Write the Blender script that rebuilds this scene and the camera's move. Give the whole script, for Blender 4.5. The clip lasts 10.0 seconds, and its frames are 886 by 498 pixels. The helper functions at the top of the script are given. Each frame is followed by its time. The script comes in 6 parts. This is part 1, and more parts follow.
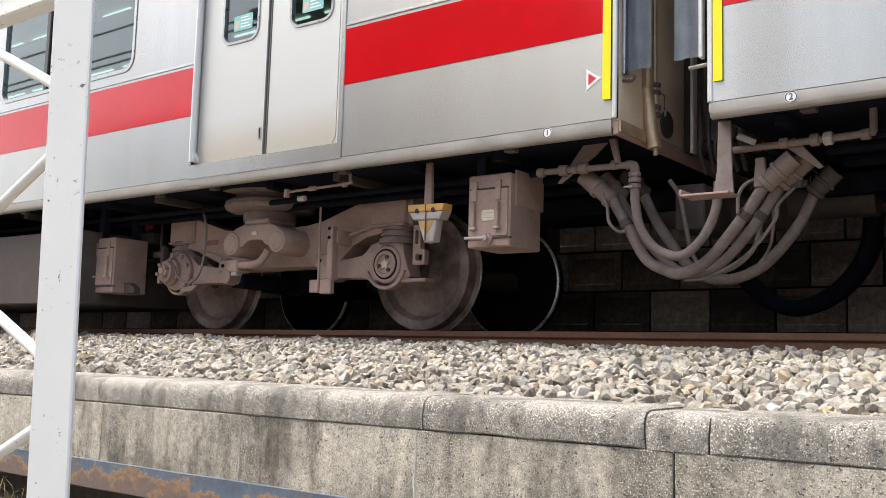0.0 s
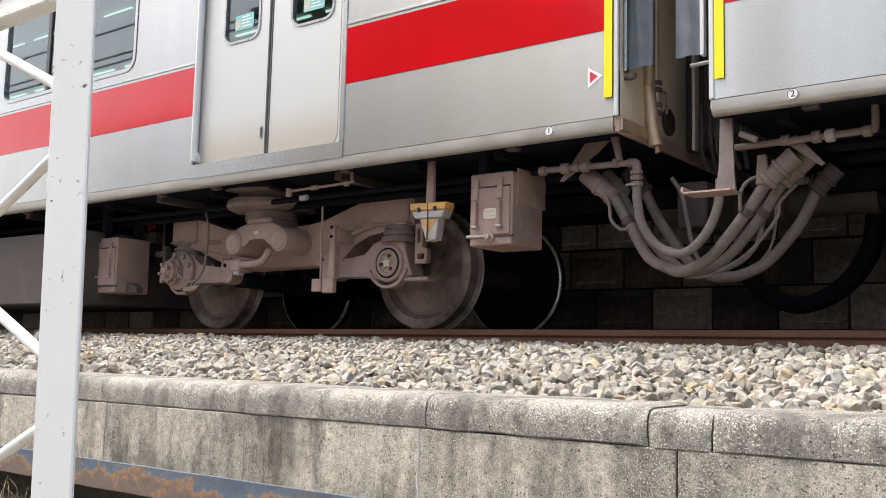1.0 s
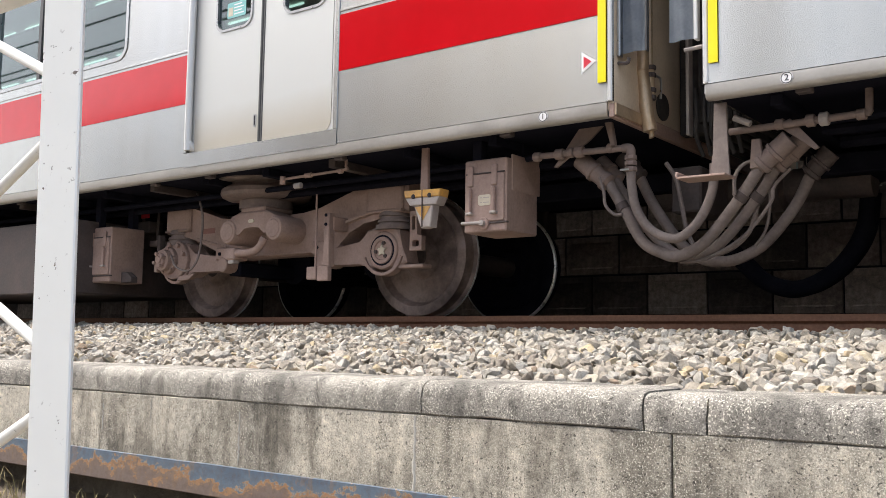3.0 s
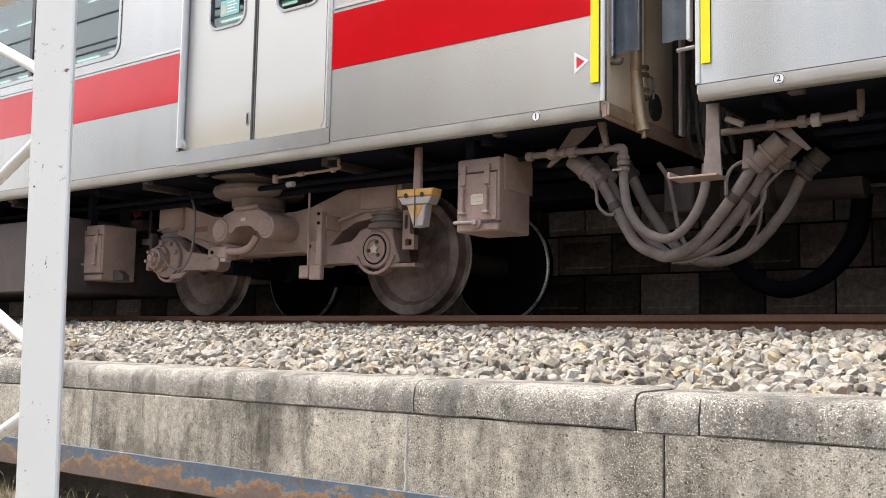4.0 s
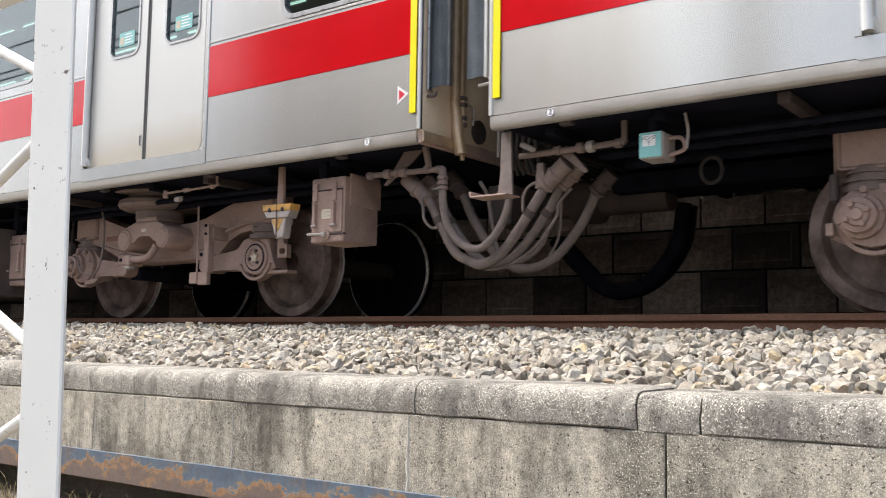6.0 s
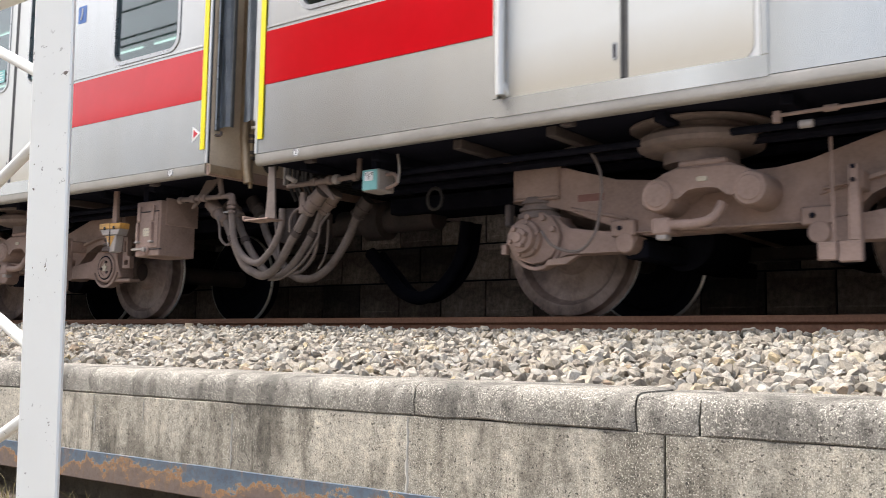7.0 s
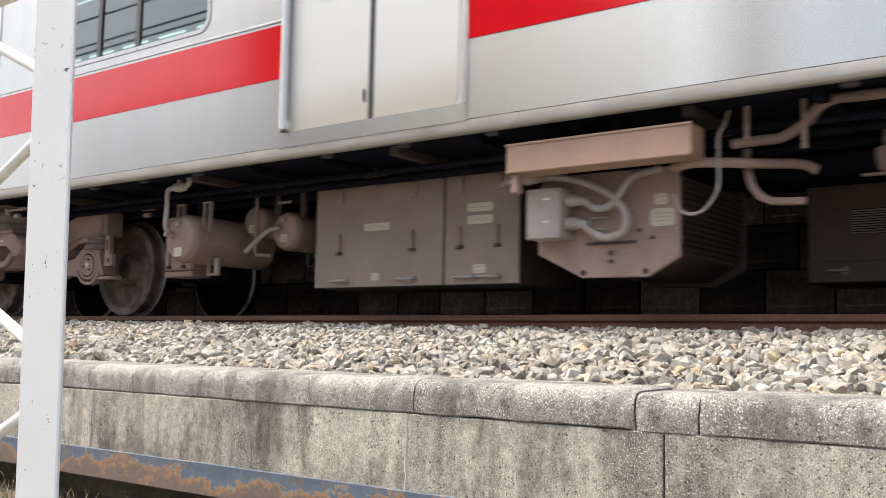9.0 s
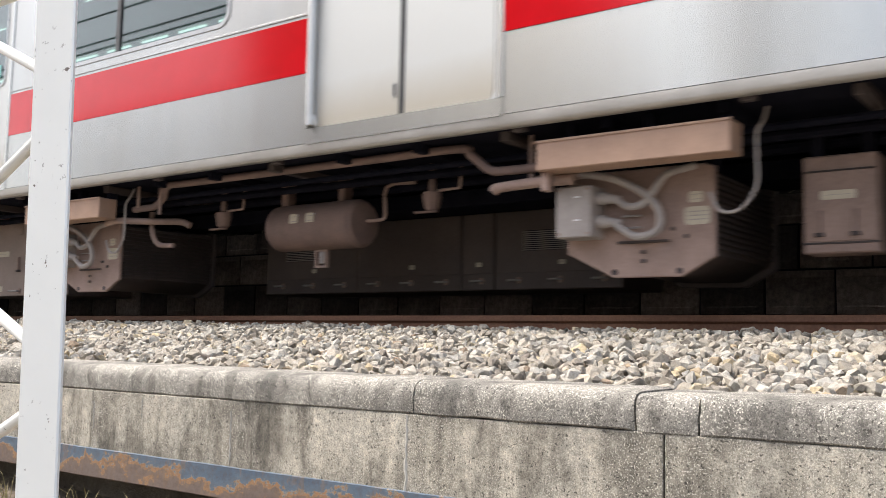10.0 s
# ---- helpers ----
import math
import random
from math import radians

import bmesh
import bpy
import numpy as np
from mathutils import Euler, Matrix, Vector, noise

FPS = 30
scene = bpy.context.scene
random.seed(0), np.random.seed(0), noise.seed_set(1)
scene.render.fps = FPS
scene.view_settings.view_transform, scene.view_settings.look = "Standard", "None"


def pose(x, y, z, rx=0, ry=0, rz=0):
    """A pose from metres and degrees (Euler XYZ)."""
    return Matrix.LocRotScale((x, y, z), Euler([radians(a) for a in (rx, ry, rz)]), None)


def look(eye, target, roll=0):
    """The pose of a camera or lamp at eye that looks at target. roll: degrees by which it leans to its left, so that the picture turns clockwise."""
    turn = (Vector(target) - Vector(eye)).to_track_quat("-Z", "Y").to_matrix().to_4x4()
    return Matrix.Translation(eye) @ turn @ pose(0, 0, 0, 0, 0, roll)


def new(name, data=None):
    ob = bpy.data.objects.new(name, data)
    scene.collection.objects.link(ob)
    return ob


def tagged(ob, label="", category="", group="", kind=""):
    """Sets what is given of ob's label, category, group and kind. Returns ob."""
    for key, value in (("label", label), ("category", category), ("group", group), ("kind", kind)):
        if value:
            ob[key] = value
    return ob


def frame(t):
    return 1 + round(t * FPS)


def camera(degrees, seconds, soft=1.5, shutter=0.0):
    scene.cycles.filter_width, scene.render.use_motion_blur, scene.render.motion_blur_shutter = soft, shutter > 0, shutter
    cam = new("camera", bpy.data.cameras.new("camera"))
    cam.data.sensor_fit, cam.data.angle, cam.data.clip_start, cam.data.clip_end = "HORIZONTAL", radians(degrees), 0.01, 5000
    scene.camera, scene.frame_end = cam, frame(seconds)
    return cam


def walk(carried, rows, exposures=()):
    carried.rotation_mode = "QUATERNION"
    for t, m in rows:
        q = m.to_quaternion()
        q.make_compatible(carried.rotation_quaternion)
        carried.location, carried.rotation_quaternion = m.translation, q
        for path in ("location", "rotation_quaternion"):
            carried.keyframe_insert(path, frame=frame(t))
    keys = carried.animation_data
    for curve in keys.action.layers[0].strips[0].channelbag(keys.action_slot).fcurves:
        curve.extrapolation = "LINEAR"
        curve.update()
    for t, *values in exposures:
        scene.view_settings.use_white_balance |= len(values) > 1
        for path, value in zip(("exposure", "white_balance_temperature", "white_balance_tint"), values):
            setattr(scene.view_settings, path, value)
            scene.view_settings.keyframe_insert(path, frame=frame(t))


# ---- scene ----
def view(x, y, z, yaw, pitch, roll):
    """A camera pose from a place, a turn to the left of +y, a tilt up and a lean."""
    return Matrix.Translation((x, y, z)) @ pose(0, 0, 0, 90 + pitch, 0, yaw) @ pose(0, 0, 0, 0, 0, roll)


cam = camera(49.45, 10.0, soft=0.8, shutter=0.22)
walk(cam, [
    (0, view(0.001, -0.007, -0.177, 37.40, 6.46, 1.60)),
    (0.5, view(-0.001, -0.010, -0.178, 37.46, 6.41, 1.48)),
    (1, view(0.001, -0.009, -0.177, 37.51, 6.37, 1.38)),
    (1.5, view(0.002, -0.009, -0.177, 37.52, 6.30, 1.31)),
    (2, view(0.003, -0.008, -0.179, 37.46, 6.08, 1.11)),
    (2.5, view(0.002, -0.006, -0.183, 37.39, 5.76, 0.91)),
    (4, view(0.000, -0.001, -0.180, 36.81, 5.59, 1.08)),
    (4.5, view(0.000, 0.000, -0.182, 36.79, 5.65, 0.96)),
    (5, view(0.001, -0.000, -0.182, 36.84, 5.62, 0.86)),
    (5.5, view(0.001, 0.001, -0.181, 36.89, 5.60, 0.84)),
    (7, view(0.001, 0.001, -0.182, 36.85, 5.72, 0.87)),
    (7.5, view(-0.000, 0.000, -0.182, 36.83, 5.72, 0.88)),
    (8, view(-0.001, 0.000, -0.179, 36.83, 5.64, 0.93)),
    (8.5, view(0.001, 0.002, -0.182, 36.84, 5.62, 1.02)),
    (9, view(0.000, -0.001, -0.181, 36.80, 5.58, 1.08)),
    (9.5, view(-0.000, 0.000, -0.180, 36.80, 5.56, 1.13)),
    (10, view(-0.002, -0.001, -0.181, 36.78, 5.60, 1.16)),
])

# ---- light ----
world = bpy.data.worlds.new("sky")
scene.world = world
world.use_nodes = True
wn = world.node_tree
sky = wn.nodes.new("ShaderNodeTexSky")
sky.sky_type, sky.sun_disc = "NISHITA", False
sky.sun_elevation, sky.sun_rotation = radians(60), radians(245)
sky.air_density, sky.dust_density, sky.ozone_density = 0.9, 5.2, 0.7
pale = wn.nodes.new("ShaderNodeHueSaturation")
pale.inputs["Saturation"].default_value = 0.74
wn.links.new(sky.outputs[0], pale.inputs["Color"])
wn.links.new(pale.outputs[0], wn.nodes["Background"].inputs[0])
wn.nodes["Background"].inputs[1].default_value = 0.16

sun = new("sun", bpy.data.lights.new("sun", "SUN"))
sun.data.energy, sun.data.angle, sun.data.color = 1.15, radians(22), (1.0, 0.945, 0.87)
# the sun stands behind the camera, high, a little to its left
sun.matrix_world = look((-18.1, -8.45, 34.6), (0, 0, 0))
scene.view_settings.exposure = 1.24

# ---- materials ----


class Nodes:
    """A small helper round a material's node tree."""

    def __init__(self, name):
        self.m = bpy.data.materials.new(name)
        self.m.use_nodes = True
        self.t = self.m.node_tree
        self.b = self.t.nodes["Principled BSDF"]
        self.co = self.t.nodes.new("ShaderNodeTexCoord").outputs["Object"]

    def put(self, name, value):
        self.b.inputs[name].default_value = value

    def link(self, a, b):
        self.t.links.new(a, b)

    def coords(self, sx, sy, sz):
        n = self.t.nodes.new("ShaderNodeMapping")
        n.inputs["Scale"].default_value = (sx, sy, sz)
        self.link(self.co, n.inputs["Vector"])
        return n.outputs[0]

    def noise(self, scale, detail=4.0, rough=0.6, co=None):
        n = self.t.nodes.new("ShaderNodeTexNoise")
        n.inputs["Scale"].default_value, n.inputs["Detail"].default_value = scale, detail
        n.inputs["Roughness"].default_value = rough
        self.link(co or self.co, n.inputs["Vector"])
        return n.outputs["Fac"]

    def ramp(self, fac, *stops):
        n = self.t.nodes.new("ShaderNodeValToRGB")
        e = n.color_ramp.elements
        while len(e) < len(stops):
            e.new(0.5)
        for el, (at, c) in zip(e, stops):
            el.position = at
            el.color = (*c, 1) if isinstance(c, tuple) else (c, c, c, 1)
        self.link(fac, n.inputs[0])
        return n.outputs[0]

    def mix(self, fac, a, b, mode="MIX"):
        n = self.t.nodes.new("ShaderNodeMix")
        n.data_type, n.blend_type = "RGBA", mode
        for k, v in ((0, fac), (6, a), (7, b)):
            sock = n.inputs[k]
            if isinstance(v, (int, float)):
                sock.default_value = v if k == 0 else (v, v, v, 1)
            elif isinstance(v, tuple):
                sock.default_value = (*v, 1)
            else:
                self.link(v, sock)
        return n.outputs[2]

    def math(self, op, a, b=0.0):
        n = self.t.nodes.new("ShaderNodeMath")
        n.operation = op
        for v, sock in ((a, n.inputs[0]), (b, n.inputs[1])):
            if isinstance(v, (int, float)):
                sock.default_value = v
            else:
                self.link(v, sock)
        return n.outputs[0]

    def axis(self, which):
        n = self.t.nodes.new("ShaderNodeSeparateXYZ")
        self.link(self.co, n.inputs[0])
        return n.outputs[which]

    def bump(self, height, strength=0.3, distance=0.01):
        n = self.t.nodes.new("ShaderNodeBump")
        n.inputs["Strength"].default_value, n.inputs["Distance"].default_value = strength, distance
        self.link(height, n.inputs["Height"])
        self.link(n.outputs[0], self.b.inputs["Normal"])

    def color(self, c):
        self.link(c, self.b.inputs["Base Color"])

    def rough(self, r):
        self.link(r, self.b.inputs["Roughness"])


def plain(name, c1, c2, scale=8.0, rough=(0.5, 0.7), metal=0.0, bump=0.15, fine=60.0, dist=0.004):
    """Two tones in soft patches with fine grain."""
    n = Nodes(name)
    big, small = n.noise(scale, 5), n.noise(fine, 4)
    f = n.mix(0.28, big, small)
    n.color(n.ramp(f, (0.36, c1), (0.64, c2)))
    n.rough(n.ramp(big, (0.35, rough[0]), (0.65, rough[1])))
    n.put("Metallic", metal)
    # the darkest tones lose their gloss, so the underfloor shade stays black
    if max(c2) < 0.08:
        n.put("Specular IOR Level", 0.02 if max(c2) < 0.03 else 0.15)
    if bump:
        n.bump(small, bump, dist)
    return n.m


def concrete(name, dark, mid, light, spots=1.0, bloom=0.5):
    """Old concrete: soft patches, rain streaks, pits and pale grit."""
    n = Nodes(name)
    big = n.noise(2.6, 6, 0.62)
    run = n.noise(11.0, 6, 0.7, n.coords(1, 1, 0.16))
    f = n.mix(0.5, big, run)
    base = n.ramp(f, (0.38, dark), (0.5, mid), (0.62, light))
    pale = n.math("MULTIPLY", n.ramp(n.noise(6.5, 6, 0.75, n.coords(1, 1, 0.45)), (0.48, 0.0), (0.61, 1.0)), bloom)
    base = n.mix(pale, base, (0.56, 0.525, 0.44))
    soak = n.noise(4.0, 5, 0.6, n.coords(1, 1, 0.07))
    base = n.mix(bloom, base, n.ramp(soak, (0.37, 0.4), (0.5, 1.0), (0.63, 1.5)), "MULTIPLY")
    grit = n.noise(260.0, 5, 0.85)
    base = n.mix(0.8, base, n.ramp(grit, (0.36, 0.3), (0.5, 0.95), (0.64, 1.75)), "MULTIPLY")
    mott = n.noise(34.0, 6, 0.75)
    base = n.mix(0.7, base, n.ramp(mott, (0.36, 0.55), (0.5, 1.0), (0.64, 1.35)), "MULTIPLY")
    patch = n.ramp(n.noise(5.5, 6, 0.7, n.coords(1, 1, 0.5)), (0.42, 0.06), (0.6, 1.0))
    chips = n.math("MAXIMUM", n.ramp(n.noise(200.0, 2, 0.5), (0.59, 0.0), (0.615, 1.0)), n.ramp(n.noise(80.0, 5, 0.8), (0.61, 0.0), (0.635, 1.0)))
    c = n.mix(n.math("MULTIPLY", n.math("MULTIPLY", chips, patch), spots), base, (0.7, 0.67, 0.58))
    pits = n.ramp(n.noise(110.0, 2, 0.5), (0.33, 1.0), (0.365, 0.0))
    n.color(n.mix(n.math("MULTIPLY", pits, 0.8), c, (0.04, 0.037, 0.031)))
    n.put("Roughness", 0.92)
    n.bump(n.mix(0.5, grit, mott), 0.7, 0.006)
    return n.m


def make_materials():
    M = {}
    M["dust"] = plain("brake_dust_paint", (0.235, 0.162, 0.134), (0.4, 0.286, 0.242), 3, (0.65, 0.85), bump=0.1)
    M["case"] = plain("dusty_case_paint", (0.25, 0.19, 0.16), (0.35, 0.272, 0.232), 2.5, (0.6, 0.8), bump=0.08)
    M["pipe"] = plain("brown_pipe_dust", (0.15, 0.112, 0.097), (0.245, 0.185, 0.16), 6, (0.6, 0.8), bump=0.15)
    # same case paint, darkened to carry the shade on the far side
    M["case_shaded"] = plain("grimy_case_paint", (0.085, 0.066, 0.058), (0.14, 0.11, 0.096), 2.5, (0.6, 0.8), bump=0.08)
    # dusty steel with shade worked into the colour, for parts set deep
    M["dust_shaded"] = plain("dusty_dark_steel", (0.042, 0.033, 0.031), (0.095, 0.074, 0.069), 5, (0.6, 0.85), bump=0.25)
    M["dust_light"] = plain("dusty_grey_paint", (0.3, 0.265, 0.245), (0.42, 0.38, 0.355), 5, (0.5, 0.7), bump=0.12)
    M["tank"] = plain("rust_brown_tank", (0.17, 0.115, 0.098), (0.27, 0.185, 0.157), 4, (0.6, 0.8), bump=0.08)
    # near-black that stands in for the shade beneath the carriages
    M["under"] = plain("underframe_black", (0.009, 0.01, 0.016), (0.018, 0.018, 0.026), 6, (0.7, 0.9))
    n = Nodes("wheel_face")
    blot = n.noise(4.2, 5, 0.6)
    fine = n.noise(55.0, 4)
    n.color(n.mix(0.35, n.ramp(blot, (0.36, (0.08, 0.058, 0.05)), (0.52, (0.2, 0.146, 0.126)), (0.68, (0.34, 0.26, 0.23))), n.ramp(fine, (0.3, 0.5), (0.7, 1.1)), "MULTIPLY"))
    n.rough(n.ramp(blot, (0.4, 0.7), (0.65, 0.45)))
    n.bump(fine, 0.2, 0.004)
    M["wheel"] = n.m
    # polished steel with the sky's glint put into a pale base colour
    M["tread"] = plain("polished_tread", (0.75, 0.75, 0.73), (0.85, 0.85, 0.83), 20, (0.25, 0.4), metal=0.5, bump=0.05)
    M["duct"] = plain("tan_dusty_cover", (0.32, 0.205, 0.148), (0.42, 0.28, 0.205), 4, (0.6, 0.8), bump=0.15)
    M["hose"] = plain("dusty_rubber_hose", (0.125, 0.1, 0.089), (0.225, 0.184, 0.166), 9, (0.55, 0.8), bump=0.2)
    M["rubber"] = plain("black_rubber", (0.025, 0.024, 0.024), (0.06, 0.055, 0.052), 9, (0.5, 0.7))
    M["pad"] = plain("dusty_rubber_pad", (0.16, 0.122, 0.108), (0.26, 0.205, 0.183), 9, (0.7, 0.85))
    # white gloss paint with a few chips and specks of rust
    n = Nodes("white_gloss_paint")
    base = n.ramp(n.noise(4.0, 4), (0.35, (0.88, 0.89, 0.84)), (0.65, (0.91, 0.92, 0.87)))
    chips = n.math("MULTIPLY", n.ramp(n.noise(85.0, 3), (0.655, 0.0), (0.675, 1.0)), n.ramp(n.noise(6.0, 3), (0.47, 0.0), (0.56, 1.0)))
    n.color(n.mix(chips, base, (0.17, 0.14, 0.11)))
    n.put("Roughness", 0.38)
    n.bump(n.noise(30.0, 4), 0.12, 0.004)
    M["post"] = n.m
    M["gasket"] = plain("grey_rubber_seal", (0.05, 0.05, 0.05), (0.09, 0.09, 0.088), 12, (0.45, 0.6))
    M["yellow"] = plain("yellow_film", (0.86, 0.72, 0.0), (0.9, 0.77, 0.01), 5, (0.3, 0.4), bump=0.0)
    M["white"] = plain("white_film", (0.8, 0.8, 0.8), (0.86, 0.86, 0.86), 5, (0.3, 0.4), bump=0.0)
    M["black"] = plain("black_ink", (0.02, 0.02, 0.022), (0.04, 0.04, 0.05), 5, (0.4, 0.5), bump=0.0)
    M["red_ink"] = plain("red_ink", (0.55, 0.02, 0.04), (0.6, 0.03, 0.05), 5, (0.3, 0.4), bump=0.0)
    M["endwall"] = plain("grimy_end_sheet", (0.5, 0.4, 0.29), (0.7, 0.59, 0.45), 2.5, (0.4, 0.6), metal=0.1, bump=0.1)
    M["lime"] = plain("lime_run", (0.42, 0.41, 0.37), (0.58, 0.56, 0.51), 30, (0.85, 0.95), bump=0.4)
    M["door_trim"] = plain("bright_satin_trim", (0.63, 0.63, 0.61), (0.67, 0.67, 0.65), 6, (0.28, 0.33), metal=0.35, bump=0.0)
    M["faded_red"] = plain("faded_red_paint", (0.2, 0.09, 0.075), (0.27, 0.14, 0.115), 9, (0.7, 0.8))
    # stone darkened to near-black brown for the shade under the train
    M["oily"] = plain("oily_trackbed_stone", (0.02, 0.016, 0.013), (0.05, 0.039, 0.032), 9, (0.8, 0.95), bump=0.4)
    M["sill"] = plain("dusty_sill_metal", (0.42, 0.4, 0.365), (0.5, 0.483, 0.45), 3, (0.36, 0.48), metal=0.6, bump=0.05)
    M["blue_ink"] = plain("blue_ink", (0.02, 0.1, 0.35), (0.03, 0.13, 0.42), 5, (0.3, 0.4), bump=0.0)
    M["label"] = plain("yellowed_label", (0.52, 0.465, 0.36), (0.62, 0.56, 0.44), 20, (0.5, 0.6), bump=0.05)
    M["teal"] = plain("pale_teal_paint", (0.2, 0.5, 0.5), (0.26, 0.58, 0.57), 12, (0.4, 0.5), bump=0.05)
    M["orange"] = plain("worn_orange_paint", (0.4, 0.24, 0.09), (0.66, 0.36, 0.08), 12, (0.5, 0.7))
    M["steel_plain"] = plain("bright_steel", (0.38, 0.38, 0.37), (0.46, 0.46, 0.45), 12, (0.25, 0.4), metal=1.0, bump=0.05)
    M["brass"] = plain("dirty_bronze", (0.42, 0.31, 0.2), (0.58, 0.45, 0.31), 8, (0.35, 0.5), metal=0.6)
    M["canvas"] = plain("blue_grey_canvas", (0.17, 0.2, 0.24), (0.27, 0.31, 0.36), 6, (0.5, 0.65), bump=0.2)
    M["bay"] = plain("inner_panel", (0.3, 0.35, 0.3), (0.38, 0.43, 0.36), 4, (0.4, 0.6), bump=0.0)
    M["soil"] = plain("dry_soil", (0.09, 0.07, 0.05), (0.19, 0.155, 0.115), 5, (0.9, 1.0), bump=0.6, dist=0.03)
    M["grass"] = plain("dry_grass_blades", (0.16, 0.13, 0.05), (0.3, 0.25, 0.12), 20, (0.7, 0.9))
    M["asphalt"] = plain("asphalt", (0.045, 0.045, 0.045), (0.065, 0.063, 0.06), 20, (0.85, 0.95), bump=0.4)
    M["coping"] = concrete("weathered_coping", (0.12, 0.114, 0.1), (0.215, 0.203, 0.178), (0.31, 0.293, 0.258), 1.4, 0.14)
    M["concrete"] = concrete("weathered_concrete", (0.105, 0.096, 0.077), (0.275, 0.252, 0.205), (0.46, 0.424, 0.345), 1.3, 0.58)
    n = Nodes("sooty_block")
    soot = n.noise(1.1, 5, 0.6)
    own = n.t.nodes.new("ShaderNodeObjectInfo").outputs["Random"]
    tone = n.ramp(n.mix(0.35, soot, own), (0.34, (0.038, 0.031, 0.03)), (0.52, (0.14, 0.11, 0.094)), (0.68, (0.33, 0.275, 0.235)))
    n.color(n.mix(0.7, tone, n.ramp(n.noise(22.0, 5, 0.7), (0.35, 0.35), (0.65, 1.35)), "MULTIPLY"))
    n.put("Roughness", 0.95)
    n.bump(n.noise(50.0, 4), 0.5, 0.006)
    M["block"] = n.m
    M["stucco"] = plain("beige_stucco", (0.8, 0.765, 0.67), (0.87, 0.835, 0.74), 1.2, (0.85, 0.95), bump=0.1)
    M["facade"] = plain("beige_facade", (0.24, 0.19, 0.145), (0.31, 0.25, 0.195), 1.5, (0.8, 0.9), bump=0.1)
    M["pole"] = plain("pole_concrete", (0.2, 0.2, 0.2), (0.3, 0.3, 0.29), 3, (0.8, 0.9))

    # brushed stainless sheet: fine vertical grain, broad faint waves
    n = Nodes("brushed_stainless")
    stain = n.noise(1.6, 4, 0.5, n.coords(1, 1, 0.5))
    run = n.noise(9.0, 5, 0.6, n.coords(1, 1, 0.06))
    tint = n.mix(n.ramp(stain, (0.38, 0.0), (0.7, 0.6)), (0.43, 0.44, 0.43), (0.4, 0.392, 0.362))
    n.color(n.mix(0.5, tint, n.ramp(run, (0.35, 0.93), (0.65, 1.05)), "MULTIPLY"))
    n.put("Metallic", 1.0)
    n.put("Roughness", 0.265)
    tan = n.t.nodes.new("ShaderNodeTangent")
    tan.direction_type, tan.axis = "RADIAL", "Z"
    n.link(tan.outputs[0], n.b.inputs["Tangent"])
    n.put("Anisotropic", 0.9)
    n.put("Anisotropic Rotation", 0.25)
    M["steel"] = n.m

    # door leaves: lighter satin sheet, dusty towards the sill
    n = Nodes("satin_door_sheet")
    grain = n.noise(90.0, 3, 0.6, n.coords(1, 1, 0.03))
    run = n.noise(3.0, 4, 0.5, n.coords(1, 1, 0.7))
    low = n.ramp(n.math("ADD", n.math("MULTIPLY", n.math("ADD", n.axis(2), 0.94), 2.6), n.math("MULTIPLY", run, 0.3)), (0.3, 0.75), (0.95, 0.0))
    n.color(n.mix(low, (0.585, 0.595, 0.572), (0.45, 0.405, 0.322)))
    n.put("Metallic", 0.45)
    n.rough(n.ramp(grain, (0.35, 0.4), (0.65, 0.44)))
    n.bump(grain, 0.01, 0.005)
    M["door"] = n.m

    # red film with a clear glossy face
    n = Nodes("red_film")
    n.color(n.ramp(n.noise(3.0, 3), (0.35, (0.52, 0.003, 0.007)), (0.65, (0.57, 0.004, 0.01))))
    n.put("Roughness", 0.13)
    n.put("Specular IOR Level", 0.46)
    n.bump(n.noise(1.6, 3), 0.04, 0.01)
    M["red"] = n.m

    # rusty rail
    n = Nodes("rusty_rail")
    n.color(n.ramp(n.mix(0.5, n.noise(6.0, 5, 0.6, n.coords(0.3, 1, 1)), n.noise(60, 4)), (0.35, (0.155, 0.066, 0.036)), (0.65, (0.28, 0.14, 0.08))))
    n.put("Roughness", 0.7)
    n.bump(n.noise(90, 4), 0.25, 0.003)
    M["rail"] = n.m

    # ballast, each stone with a tone of its own
    n = Nodes("ballast_stone")
    rnd = n.t.nodes.new("ShaderNodeNewGeometry").outputs["Random Per Island"]
    tone = n.ramp(rnd, (0.0, (0.23, 0.205, 0.175)), (0.12, (0.34, 0.31, 0.262)), (0.45, (0.46, 0.424, 0.364)), (0.7, (0.44, 0.427, 0.392)),
                  (0.88, (0.53, 0.51, 0.46)), (0.965, (0.5, 0.42, 0.28)), (1.0, (0.3, 0.23, 0.17)))
    g = n.noise(46.0, 7, 0.78)
    n.color(n.mix(0.75, tone, n.ramp(g, (0.3, (0.45, 0.42, 0.37)), (0.52, (1.0, 0.98, 0.94)), (0.68, (1.35, 1.3, 1.2))), "MULTIPLY"))
    n.put("Roughness", 0.92)
    n.bump(g, 0.9, 0.01)
    M["stone"] = n.m

    # blue paint flaking off a rusting beam; brown primer below
    n = Nodes("flaking_beam_paint")
    wob = n.noise(3.8, 8, 0.7, n.coords(1, 1, 1.6))
    f = n.math("ADD", n.math("MULTIPLY", n.axis(2), 5.2), n.math("MULTIPLY", n.math("SUBTRACT", wob, 0.5), 2.2))
    f = n.math("ADD", f, 0.4)
